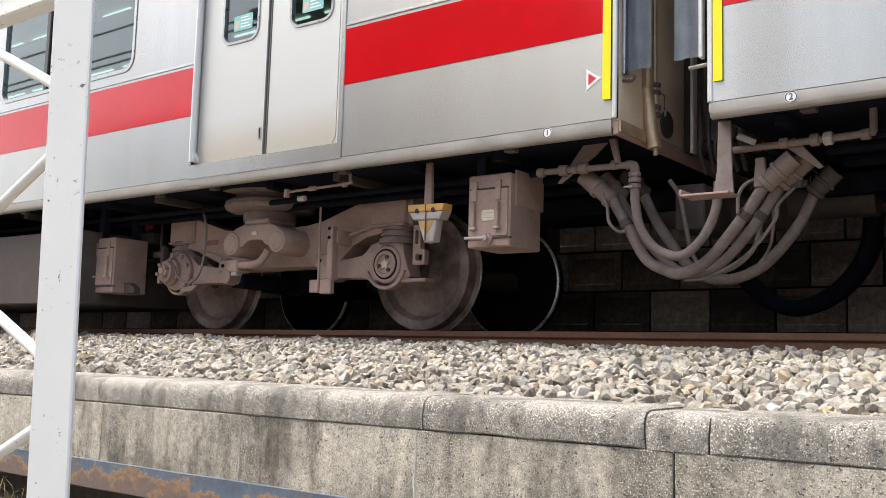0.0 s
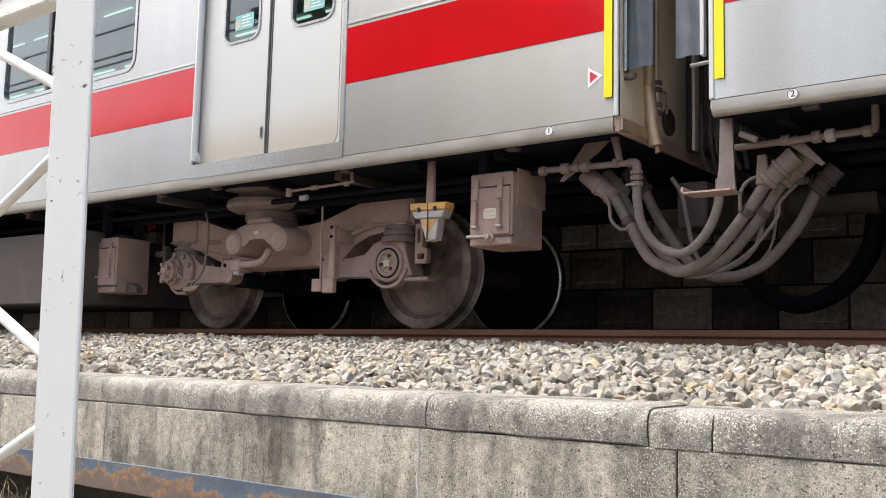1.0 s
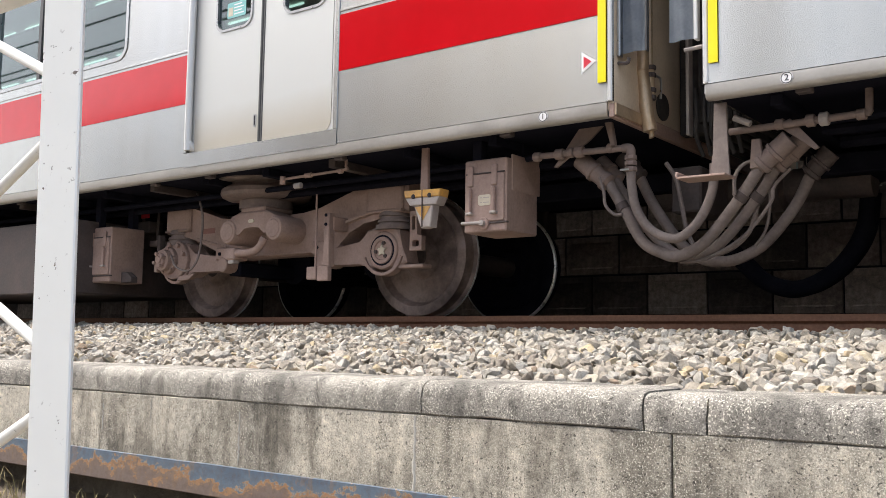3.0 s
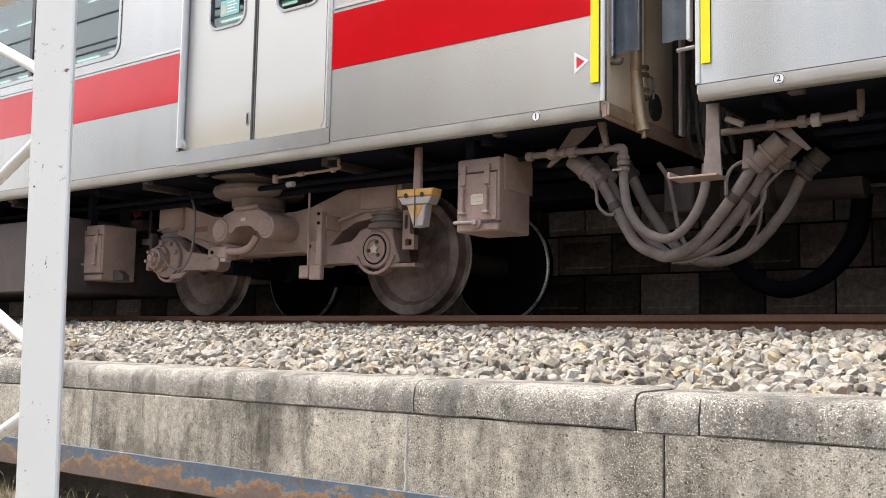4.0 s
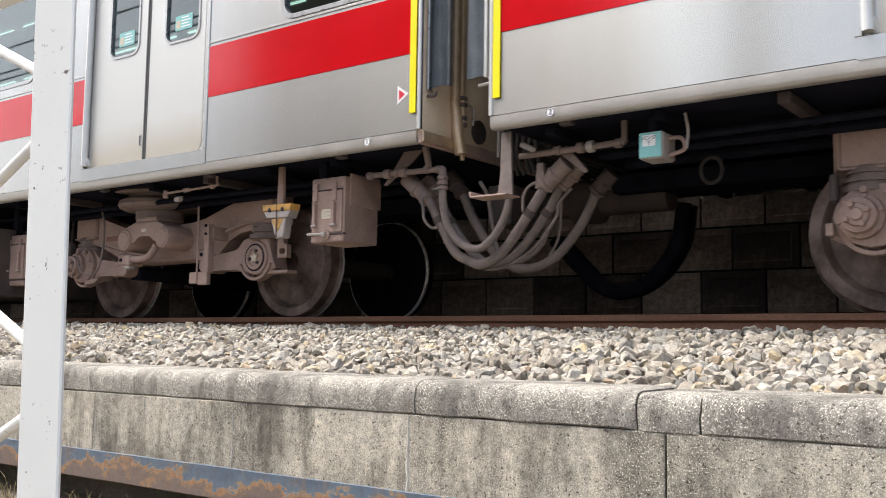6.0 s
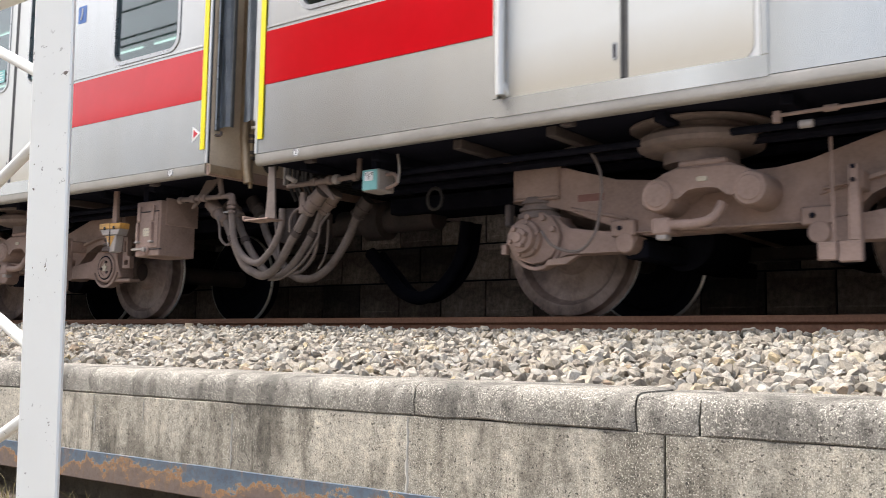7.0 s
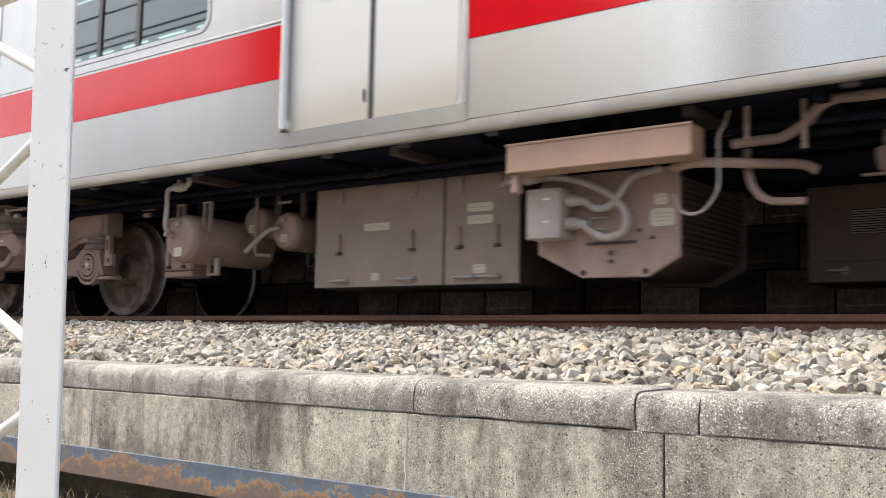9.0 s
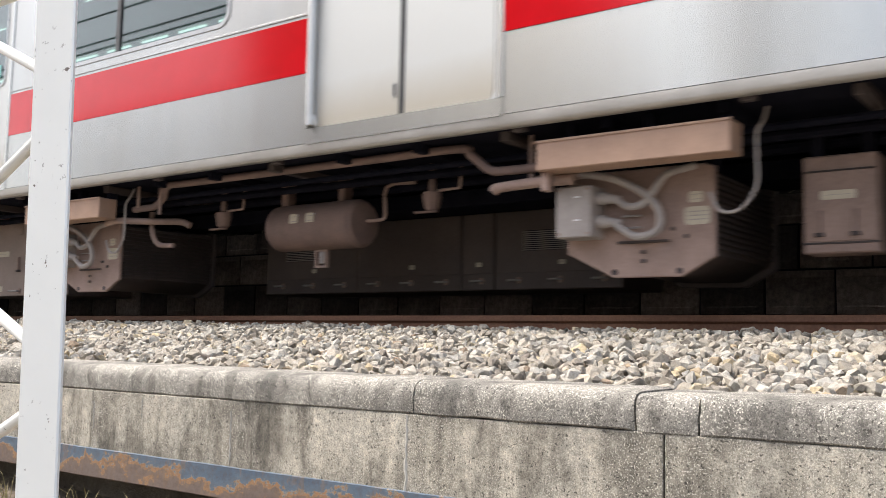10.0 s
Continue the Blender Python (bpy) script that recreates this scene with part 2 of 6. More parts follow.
    c = n.ramp(f, (0.3, (0.175, 0.135, 0.115)), (0.44, (0.195, 0.14, 0.11)), (0.46, (0.36, 0.22, 0.11)), (0.53, (0.3, 0.155, 0.08)), (0.555, (0.36, 0.31, 0.22)), (0.58, (0.12, 0.165, 0.215)), (0.95, (0.085, 0.125, 0.175)))
    rusty = n.ramp(n.noise(16.0, 6, 0.7, n.coords(1, 1, 0.5)), (0.54, 0.0), (0.6, 0.85))
    c = n.mix(n.math("MULTIPLY", rusty, 0.45), c, (0.24, 0.155, 0.09))
    n.color(n.mix(n.ramp(n.noise(60, 4), (0.4, 0.0), (0.75, 0.5)), c, (0.1, 0.07, 0.05)))
    n.put("Roughness", 0.75)
    n.bump(n.noise(45, 5), 0.35, 0.004)
    M["beam"] = n.m

    # tinted window glass
    n = Nodes("tinted_glass")
    n.put("Base Color", (0.2, 0.33, 0.3, 1))
    n.put("Transmission Weight", 1.0)
    n.put("Roughness", 0.02)
    n.put("IOR", 1.7)
    M["glass"] = n.m

    n = Nodes("lamp_tube")
    n.put("Base Color", (0.9, 0.9, 0.9, 1))
    n.put("Emission Color", (1, 0.98, 0.93, 1))
    n.put("Emission Strength", 1.1)
    M["tube"] = n.m
    return M


M = make_materials()

# ---- building helpers ----
ORG = {}


def mesh_of(bm, name):
    me = bpy.data.meshes.new(name)
    bm.normal_update()
    bm.to_mesh(me)
    bm.free()
    return me


def smooth(me, angle=35):
    me.shade_smooth()
    me.set_sharp_from_angle(angle=radians(angle))


def part(name, bm, material, parent=None, label="", origin=None, round_shade=True):
    """Links a bmesh, drawn in the place's own metres, as one mesh object under a thing or part."""
    if origin is None:
        xs = [v.co for v in bm.verts]
        lo = Vector([min(c[i] for c in xs) for i in range(3)])
        hi = Vector([max(c[i] for c in xs) for i in range(3)])
        origin = (lo + hi) / 2
    origin = Vector(origin)
    bmesh.ops.translate(bm, verts=bm.verts, vec=-origin)
    bmesh.ops.recalc_face_normals(bm, faces=bm.faces)
    me = mesh_of(bm, name)
    for m in material if isinstance(material, (list, tuple)) else [material]:
        me.materials.append(m)
    if round_shade:
        smooth(me)
    ob = new(name, me)
    ob.location = origin - ORG.get(parent, Vector((0, 0, 0)))
    ob.parent = parent
    ORG[ob] = origin
    if label:
        tagged(ob, label)
    return ob


def root(name, at, label, category, group=""):
    ob = new(name)
    ob.location = at
    ob.empty_display_size = 0.3
    ORG[ob] = Vector(at)
    return tagged(ob, label, category, group)


def box(x0, x1, y0, y1, z0, z1, bevel=0.006, bm=None):
    bm = bm or bmesh.new()
    vs = [bm.verts.new((x, y, z)) for x in (x0, x1) for y in (y0, y1) for z in (z0, z1)]
    fs = [bm.faces.new([vs[i] for i in f]) for f in ((0, 1, 3, 2), (4, 6, 7, 5), (0, 4, 5, 1), (2, 3, 7, 6), (0, 2, 6, 4), (1, 5, 7, 3))]
    if bevel:
        es = {e for f in fs for e in f.edges}
        bmesh.ops.bevel(bm, geom=list(es), offset=bevel, segments=1, affect="EDGES")
    return bm


def frame_of(d):
    d = Vector(d).normalized()
    a = Vector((0, 0, 1)) if abs(d.z) < 0.9 else Vector((1, 0, 0))
    u = d.cross(a).normalized()
    return u, d.cross(u).normalized()


def lathe(axis_from, axis_dir, profile, seg=24, bm=None):
    """Turns (distance along, radius) round an axis."""
    bm = bm or bmesh.new()
    o, d = Vector(axis_from), Vector(axis_dir).normalized()
    u, w = frame_of(d)
    rings = []
    for along, r in profile:
        if r < 1e-5:
            rings.append([bm.verts.new(o + d * along)])
        else:
            rings.append([bm.verts.new(o + d * along + (u * math.cos(2 * math.pi * i / seg) + w * math.sin(2 * math.pi * i / seg)) * r) for i in range(seg)])
    for a, b in zip(rings, rings[1:]):
        for i in range(seg):
            j = (i + 1) % seg
            if len(a) == 1 and len(b) == 1:
                continue
            if len(a) == 1:
                bm.faces.new((a[0], b[i], b[j]))
            elif len(b) == 1:
                bm.faces.new((a[i], a[j], b[0]))
            else:
                bm.faces.new((a[i], a[j], b[j], b[i]))
    for ring, flip in ((rings[0], False), (rings[-1], True)):
        if len(ring) > 2:
            bm.faces.new(ring if flip else ring[::-1])
    return bm


def cyl(p0, p1, r, seg=16, bm=None, edge=0.12):
    p0, p1 = Vector(p0), Vector(p1)
    n = (p1 - p0).length
    e = min(r * edge, n * 0.2)
    return lathe(p0, p1 - p0, [(0, r - e), (e, r), (n - e, r), (n, r - e)], seg, bm)


def curve_points(pts, steps=8):
    p = [Vector(q) for q in pts]
    p = [p[0] * 2 - p[1]] + p + [p[-1] * 2 - p[-2]]
    out = []
    for i in range(1, len(p) - 2):
        for k in range(steps):
            t = k / steps
            a, b, c, d = p[i - 1], p[i], p[i + 1], p[i + 2]
            out.append(0.5 * ((2 * b) + (c - a) * t + (2 * a - 5 * b + 4 * c - d) * t * t + (3 * b - a - 3 * c + d) * t ** 3))
    out.append(p[-2])
    return out


def tube(pts, r, seg=10, steps=8, bm=None, curved=True):
    bm = bm or bmesh.new()
    c = curve_points(pts, steps) if curved else [Vector(q) for q in pts]
    d = (c[1] - c[0]).normalized()
    u, w = frame_of(d)
    rings = []
    for i, q in enumerate(c):
        nd = (c[min(i + 1, len(c) - 1)] - c[max(i - 1, 0)]).normalized()
        turn = d.rotation_difference(nd)
        u, w, d = turn @ u, turn @ w, nd
        rings.append([bm.verts.new(q + (u * math.cos(2 * math.pi * k / seg) + w * math.sin(2 * math.pi * k / seg)) * r) for k in range(seg)])
    for a, b in zip(rings, rings[1:]):
        for i in range(seg):
            bm.faces.new((a[i], a[(i + 1) % seg], b[(i + 1) % seg], b[i]))
    bm.faces.new(rings[0][::-1])
    bm.faces.new(rings[-1])
    return bm


def prism(outline, y0, y1, bevel=0.0, bm=None, axis="y"):
    """Pushes an outline of (a, b) along an axis: (x, z) along y, or (y, z) along x."""
    bm = bm or bmesh.new()
    put = (lambda a, b, c: (a, c, b)) if axis == "y" else (lambda a, b, c: (c, a, b))
    f = [bm.verts.new(put(a, b, y0)) for a, b in outline]
    g = [bm.verts.new(put(a, b, y1)) for a, b in outline]
    n = len(f)
    fs = [bm.faces.new(f), bm.faces.new(g[::-1])]
    fs += [bm.faces.new((f[i], g[i], g[(i + 1) % n], f[(i + 1) % n])) for i in range(n)]
    if bevel:
        rim = set(fs[0].edges) | set(fs[1].edges)
        bmesh.ops.bevel(bm, geom=list(rim), offset=bevel, segments=1, affect="EDGES")
    return bm


def rounded(x0, x1, z0, z1, r, seg=6):
    out = []
    for cx, cz, a in ((x1 - r, z0 + r, -90), (x1 - r, z1 - r, 0), (x0 + r, z1 - r, 90), (x0 + r, z0 + r, 180)):
        out += [(cx + r * math.cos(radians(a + 90 * k / seg)), cz + r * math.sin(radians(a + 90 * k / seg))) for k in range(seg + 1)]
    return out


def sheet(outline, holes, y0, y1, bm=None):
    """A flat sheet in x and z with holes, of the thickness y0 to y1."""
    bm = bm or bmesh.new()
    es = []
    for loop in (outline, *holes):
        vs = [bm.verts.new((x, y0, z)) for x, z in loop]
        es += [bm.edges.new((vs[i], vs[(i + 1) % len(vs)])) for i in range(len(vs))]
    got = bmesh.ops.triangle_fill(bm, use_beauty=True, use_dissolve=False, edges=es)
    fs = [f for f in got["geom"] if isinstance(f, bmesh.types.BMFace)]
    ex = bmesh.ops.extrude_face_region(bm, geom=fs)
    bmesh.ops.translate(bm, vec=(0, y1 - y0, 0), verts=[v for v in ex["geom"] if isinstance(v, bmesh.types.BMVert)])
    return bm


def ring(outer, inner, y0, y1, bm=None):
    return sheet(outer, [inner], y0, y1, bm)


def rect(x0, x1, z0, z1):
    return [(x0, z0), (x1, z0), (x1, z1), (x0, z1)]


def text_part(body, size, at, material, parent, name="lettering", turn=(90, 0, 0)):
    """Writing as a thin raised mesh, centred at a place, facing -y."""
    cu = bpy.data.curves.new("t", "FONT")
    cu.body, cu.size, cu.align_x, cu.align_y, cu.extrude = body, size, "CENTER", "CENTER", 0.0008
    ob = bpy.data.objects.new("t", cu)
    scene.collection.objects.link(ob)
    me = bpy.data.meshes.new_from_object(ob.evaluated_get(bpy.context.evaluated_depsgraph_get()))
    bpy.data.objects.remove(ob)
    me.transform(Euler([radians(a) for a in turn]).to_matrix().to_4x4())
    me.materials.clear()
    me.materials.append(material)
    o = new(name, me)
    o.location = Vector(at) - ORG.get(parent, Vector((0, 0, 0)))
    o.parent = parent
    ORG[o] = Vector(at)
    return o


def deepen(car, names, k, centre=(0, 0, -0.18), within=None):
    """Enlarges parts of a carriage about a point, so that they sit as far under the floor as they are large."""
    c = Vector(centre)
    for ob in car.children:
        if ob.name.split(".")[0] not in names or (within and not within[0] < ORG[ob].x < within[1]):
            continue
        old = ORG[ob].copy()
        now = c + (old - c) * k
        ob.location += now - old
        for o in (ob, *ob.children_recursive):
            o.data.transform(Matrix.Scale(k, 4))
            if o is not ob:
                o.location *= k
            ORG[o] = c + (ORG[o] - c) * k


# ---- ground, track and walls ----
YC = 5.715          # centre of the carriages
TRACK = 5.786       # centre of the track
SIDE = 4.23         # side of the carriages
WALL = 2.40         # face of the retaining wall


def heap(y, x=0.0):
    """Height of the ballast."""
    crest = -0.118 + 0.03 * max(0.0, min(1.0, (-2.6 - x) / 3.5))
    if y < 4.7:
        foot = -0.325 - 0.016 * max(0.0, min(1.0, (x + 2.5) / 2.0))
        return foot + (y - 2.56) / (4.7 - 2.56) * (crest - foot)
    return crest - max(0.0, y - 4.75) * 0.05


def make_ground():
    bm = bmesh.new()
    n = 40
    xs = [-400, -120, -60, -30] + [-20 + i * 0.5 for i in range(61)] + [14, 20, 40, 120, 400]
    ys = [-400, -100, -30, -12, -6, -3, -1, 0, 1, 2, 2.39, 2.66]
    grid = [[bm.verts.new((x, y, -1.22 + 0.03 * noise.noise((x * 0.7, y * 0.7, 0)) + (0.34 * max(0.0, min(1.0, (y - 0.8) / 1.4))))) for y in ys] for x in xs]
    for a, b in zip(grid, grid[1:]):
        for i in range(len(ys) - 1):
            bm.faces.new((a[i], b[i], b[i + 1], a[i + 1]))
    tagged(part("ground", bm, M["soil"], origin=(0, 0, -1)), "bare dry soil strip in front of the retaining wall", "ground", kind="structure")
    bm = bmesh.new()
    ys = [2.5, 2.56, 3.0, 3.5, 4.0, 4.5, 4.75, 5.0, 5.6, 6.2, 7.38, 8.5, 30, 400]
    grid = [[bm.verts.new((x, y, heap(y, x) - 0.03 if y < 7.4 else -0.15)) for y in ys] for x in xs]
    for a, b in zip(grid, grid[1:]):
        for i in range(len(ys) - 1):
            bm.faces.new((a[i], b[i], b[i + 1], a[i + 1]))
    # the bed sheet carries that shade in its colour too
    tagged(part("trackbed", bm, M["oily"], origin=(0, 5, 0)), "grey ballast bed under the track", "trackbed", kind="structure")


def make_ballast():
    """Broken stone in one heap: many small hulls, each with its own turn and size."""
    rng = np.random.default_rng(5)
    bases = []
    for k in range(28):
        bm = bmesh.new()
        flat = rng.uniform(0.5, 0.9)
        for q in range(15):
            v = rng.normal(size=3)
            v = v / np.linalg.norm(v) * rng.uniform(0.88, 1.0)
            bm.verts.new((v[0] * rng.uniform(0.9, 1.25), v[1], v[2] * flat))
        got = bmesh.ops.convex_hull(bm, input=bm.verts)
        bmesh.ops.delete(bm, geom=[g for g in got["geom_interior"] if isinstance(g, bmesh.types.BMVert)], context="VERTS")
        bmesh.ops.triangulate(bm, faces=bm.faces)
        bm.verts.index_update()
        bases.append((np.array([v.co for v in bm.verts]), np.array([[v.index for v in f.verts] for f in bm.faces])))
        bm.free()
    verts, faces, count = [], [], 0

    def lay(x, y, z, size):
        nonlocal count
        vs, fs = bases[rng.integers(len(bases))]
        a = rng.uniform(-np.pi, np.pi, 3) * (0.35, 0.35, 1.0)
        ca, cb, cc = np.cos(a)
        sa, sb, sc = np.sin(a)
        rot = np.array([[cc, -sc, 0], [sc, cc, 0], [0, 0, 1]]) @ [[cb, 0, sb], [0, 1, 0], [-sb, 0, cb]] @ [[1, 0, 0], [0, ca, -sa], [0, sa, ca]]
        verts.append(vs @ rot.T * size + (x, y, z))
        faces.append(fs + count)
        count += len(vs)

    # the open slope between the wall and the near rail
    for x0, x1, step in ((-7.5, 0.6, 0.038), (-16.0, -7.5, 0.075), (0.6, 10.0, 0.08)):
        for x in np.arange(x0, x1, step):
            for y in np.arange(2.65, 5.1, step):
                px, py = x + rng.uniform(-0.5, 0.5) * step, y + rng.uniform(-0.5, 0.5) * step
                lump = 0.016 * noise.noise((px * 2.3, py * 2.3, 3.0))
                size = rng.uniform(0.0165, 0.034) * (1.7 if step > 0.055 else 1.0)
                if rng.random() < 0.12:
                    size *= 1.4
                lay(px, max(py, 2.655 + size * 0.3), heap(py, px) + lump + rng.uniform(-0.018, 0.022), size)
    def finish(name, mat, label):
        nonlocal count
        me = bpy.data.meshes.new(name)
        me.from_pydata(np.concatenate(verts).tolist(), [], np.concatenate(faces).tolist())
        me.materials.append(mat)
        tagged(new(name, me), label, "ballast", kind="stuff")
        verts.clear(), faces.clear()
        count = 0
    finish("ballast", M["stone"], "pale grey and tan broken stone ballast heaped against the rail")
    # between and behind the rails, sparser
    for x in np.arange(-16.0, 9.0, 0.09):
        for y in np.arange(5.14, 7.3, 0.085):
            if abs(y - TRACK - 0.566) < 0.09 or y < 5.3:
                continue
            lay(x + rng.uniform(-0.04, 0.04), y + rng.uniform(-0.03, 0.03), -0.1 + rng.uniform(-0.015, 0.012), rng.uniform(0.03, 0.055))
    # stones between the rails are a darkened copy, standing for shade
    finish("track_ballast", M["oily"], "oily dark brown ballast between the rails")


def make_rails():
    prof = [(-0.0325, 0), (-0.0325, -0.036), (-0.008, -0.05), (-0.008, -0.125), (-0.0635, -0.142), (-0.0635, -0.153),
            (0.0635, -0.153), (0.0635, -0.142), (0.008, -0.125), (0.008, -0.05), (0.0325, -0.036), (0.0325, 0)]
    for y in (TRACK - 0.566, TRACK + 0.566):
        bm = prism([(y + a, b + 0.006) for a, b in prof], -60, 40, 0.003, axis="x")
        tagged(part("rail", bm, M["rail"]), "rusty brown steel running rail", "rail", "running rails", kind="structure")


def coping_block(x0, x1, dz=0.0, dy=0.0, worn=0.0012):
    """A kerb block: flat top, well rounded front edge, worn arrises."""
    zt, zb = -0.293 + dz, -0.403 + dz
    y0, y1 = WALL - 0.004 + dy, WALL + 0.25
    outline = [(y1, zt), (y1, zb), (y0 + 0.005, zb), (y0, zb + 0.005), (y0, zb + 0.045), (y0 + 0.002, zb + 0.066), (y0 + 0.008, zb + 0.083)]
    outline += [(y0 + 0.02, zb + 0.096), (y0 + 0.04, zb + 0.103), (y0 + 0.085, zb + 0.107)]
    bm = bmesh.new()
    n = max(6, int((x1 - x0) / 0.02))
    gap = 0.0028 if worn > 0.005 else 0.0004
    rows = []
    for i in range(n + 1):
        x = x0 + gap + (x1 - x0 - 2 * gap) * i / n
        end = worn * max(0.0, 1.0 - min(i, n - i) / 1.5)
        row = []
        for y, z in outline:
            bite = end * max(0.0, 0.4 + 1.3 * noise.noise((x * 31, y * 40, z * 40)))
            row.append(bm.verts.new((x, y + 0.004 * noise.noise((x * 11, y * 17, z * 17)) + bite, z + 0.004 * noise.noise((x * 7, y * 10 + 5, z * 10)) - bite * 0.5)))
        rows.append(row)
    m = len(outline)
    for a, b in zip(rows, rows[1:]):
        for i in range(m):
            bm.faces.new((a[i], b[i], b[(i + 1) % m], a[(i + 1) % m]))
    bm.faces.new(rows[0][::-1])
    bm.faces.new(rows[-1])
    return bm


def make_wall():
    wall = root("retaining_wall", (-2, WALL, -0.9), "stained grey concrete retaining wall with rounded coping blocks", "wall")
    tagged(wall, kind="structure")
    cuts = [-60, -20, -12.0, -10.3, -8.7, -7.05, -5.35, -4.5, -2.744, -1.901, -1.144, -0.966, -0.1, 0.75, 1.6, 2.5, 6, 40]
    for i, (a, b) in enumerate(zip(cuts, cuts[1:])):
        dz = (0.0006, -0.0006, 0.0, -0.0008, 0.0005)[i % 5]
        if b - a < 0.3:
            dz = -0.004
        worn = 0.011 if b - a < 0.3 or a == -0.966 or b == -1.144 else 0.0012
        part("coping_block", coping_block(a, b, dz, 0.003 if b == -2.744 else 0.0, worn) if b - a < 3 else box(a, b, WALL - 0.012, WALL + 0.25, -0.403, -0.293, 0.03), M["coping"], wall)
    cuts = [-60, -9.0, -5.3, -3.62, -1.062, 1.5, 4.0, 40]
    for a, b in zip(cuts, cuts[1:]):
        bm = box(a + (0.003 if a == -1.062 else 0.0006), b - (0.003 if b == -1.062 else 0.0006), WALL, WALL + 0.25, -0.755, -0.405, 0.003)
        part("wall_panel", bm, M["concrete"], wall)
    part("footing", box(-60, 40, WALL + 0.22, WALL + 0.5, -1.3, -0.4, 0.01), M["soil"], wall)


def make_runs():
    """Pale lime runs down the wall."""
    rng = random.Random(4)
    for x, z0, z1, w in ((-3.605, -0.45, -0.57, 0.007), (-2.75, -0.44, -0.63, 0.01), (-1.925, -0.41, -0.75, 0.018), (-3.28, -0.42, -0.5, 0.005)):
        bm = bmesh.new()
        n = 22
        pairs = []
        for i in range(n + 1):
            z = z0 + (z1 - z0) * i / n
            m, h = x + rng.uniform(-0.003, 0.003), w * rng.uniform(0.35, 1.0) * (0.4 if i in (0, n) else 1)
            pairs.append([bm.verts.new((m - h / 2, WALL - 0.0002, z)), bm.verts.new((m, WALL - 0.003, z)), bm.verts.new((m + h / 2, WALL - 0.0002, z))])
        for a, b in zip(pairs, pairs[1:]):
            for i in (0, 1):
                bm.faces.new((a[i], b[i], b[i + 1], a[i + 1]))
        tagged(part("lime_run", bm, M["lime"]), "pale lime run on the concrete wall", "stain", "lime runs", kind="structure")


def make_beam():
    """Old steel beam lying along the wall's foot, leaning up a little."""
    bm = bmesh.new()
    x0, x1 = -9.0, 0.5
    f = lambda x: -0.643
    prof = [(0.058, 0.0), (0.055, -0.003), (0.055, -0.03), (0.055, -0.06), (0.055, -0.1), (0.055, -0.142), (0.058, -0.146), (0.07, -0.146), (0.07, 0.0)]
    rows = []
    for i in range(96):
        x = x0 + (x1 - x0) * i / 95
        rows.append([bm.verts.new((x, WALL - 0.062 + y, f(x) + z * 0.81 + 0.002 * noise.noise((x * 4, z * 20, 0)))) for y, z in prof])
    m = len(prof)
    for a, b in zip(rows, rows[1:]):
        for i in range(m):
            bm.faces.new((a[i], b[i], b[(i + 1) % m], a[(i + 1) % m]))
    bm.faces.new(rows[0][::-1])
    bm.faces.new(rows[-1])
    tagged(part("steel_beam", bm, M["beam"], origin=(-3.2, WALL, -0.72)), "rusting steel beam with flaking blue paint along the wall foot", "beam", kind="structure")


def make_grass():
    rng = random.Random(3)
    bm = bmesh.new()
    for i in range(1500):
        x, y = rng.uniform(-5.0, -1.6), rng.uniform(1.55, 2.32)
        z = -1.22 + 0.34 * max(0.0, min(1.0, (y - 0.8) / 1.4)) - 0.01
        h, a, w = rng.uniform(0.03, 0.14), rng.uniform(0, 6.28), rng.uniform(0.0015, 0.003)
        lean = rng.uniform(0.3, 1.0) * h
        ca, sa = math.cos(a), math.sin(a)
        p = [(x - sa * w, y + ca * w, z), (x + sa * w, y - ca * w, z), (x + ca * lean * 0.4 + sa * w * 0.7, y + sa * lean * 0.4 - ca * w * 0.7, z + h * 0.7),
             (x + ca * lean * 0.4 - sa * w * 0.7, y + sa * lean * 0.4 + ca * w * 0.7, z + h * 0.7), (x + ca * lean, y + sa * lean, z + h)]
        v = [bm.verts.new(q) for q in p]
        bm.faces.new((v[0], v[1], v[2], v[3]))
        bm.faces.new((v[3], v[2], v[4]))
    tagged(part("dry_grass", bm, M["grass"], round_shade=False), "dry yellow grass tufts on the soil", "grass", kind="stuff")


def make_tower():
    """White lattice upright close to the camera: two posts with zigzag rods."""
    tower = root("lattice_post", (-1.69, 1.0, -1.15), "white painted steel lattice post with diagonal rods", "post")

    def post(xb, xt, zt, yb=1.0):
        bm = box(-0.045, 0.045, -0.006, 0.006, -1.15, zt, 0.003)
        for v in bm.verts:
            q = Matrix.Rotation(radians(20), 3, "Z") @ Vector((v.co.x, v.co.y, 0))
            f = (v.co.z + 0.47) / 0.95
            v.co = Vector((xb + (xt - xb) * f + q.x, yb + q.y, v.co.z))
        return bm
    part("post", post(-1.668, -1.7, 1.6), M["post"], tower)
    part("post", post(-2.163, -2.195, 1.6), M["post"], tower)
    nodes = [(-0.72, -0.53, 1), (-0.325, -0.53, 0), (-0.2, 0.0, 1), (0.212, 0.0, 0), (0.325, 0.53, 1), (0.74, 0.53, 0), (0.85, 1.06, 1)]
    for a, b, up in nodes:
        bm = cyl((-1.72, 1.005, a), (-2.17, 1.005, b), 0.0115, 12)
        part("diagonal_rod", bm, M["post"], tower)
    bm = box(-2.2, -1.78, 0.985, 1.03, 0.515, 0.56, 0.004)
    part("cross_bar", bm, M["post"], tower, "chipped white cross bar with rust")
    part("rust_plate", box(-2.2, -1.79, 0.98, 1.034, 0.56, 0.572, 0.002), M["rail"], tower, "rusty brown plate on the cross bar")


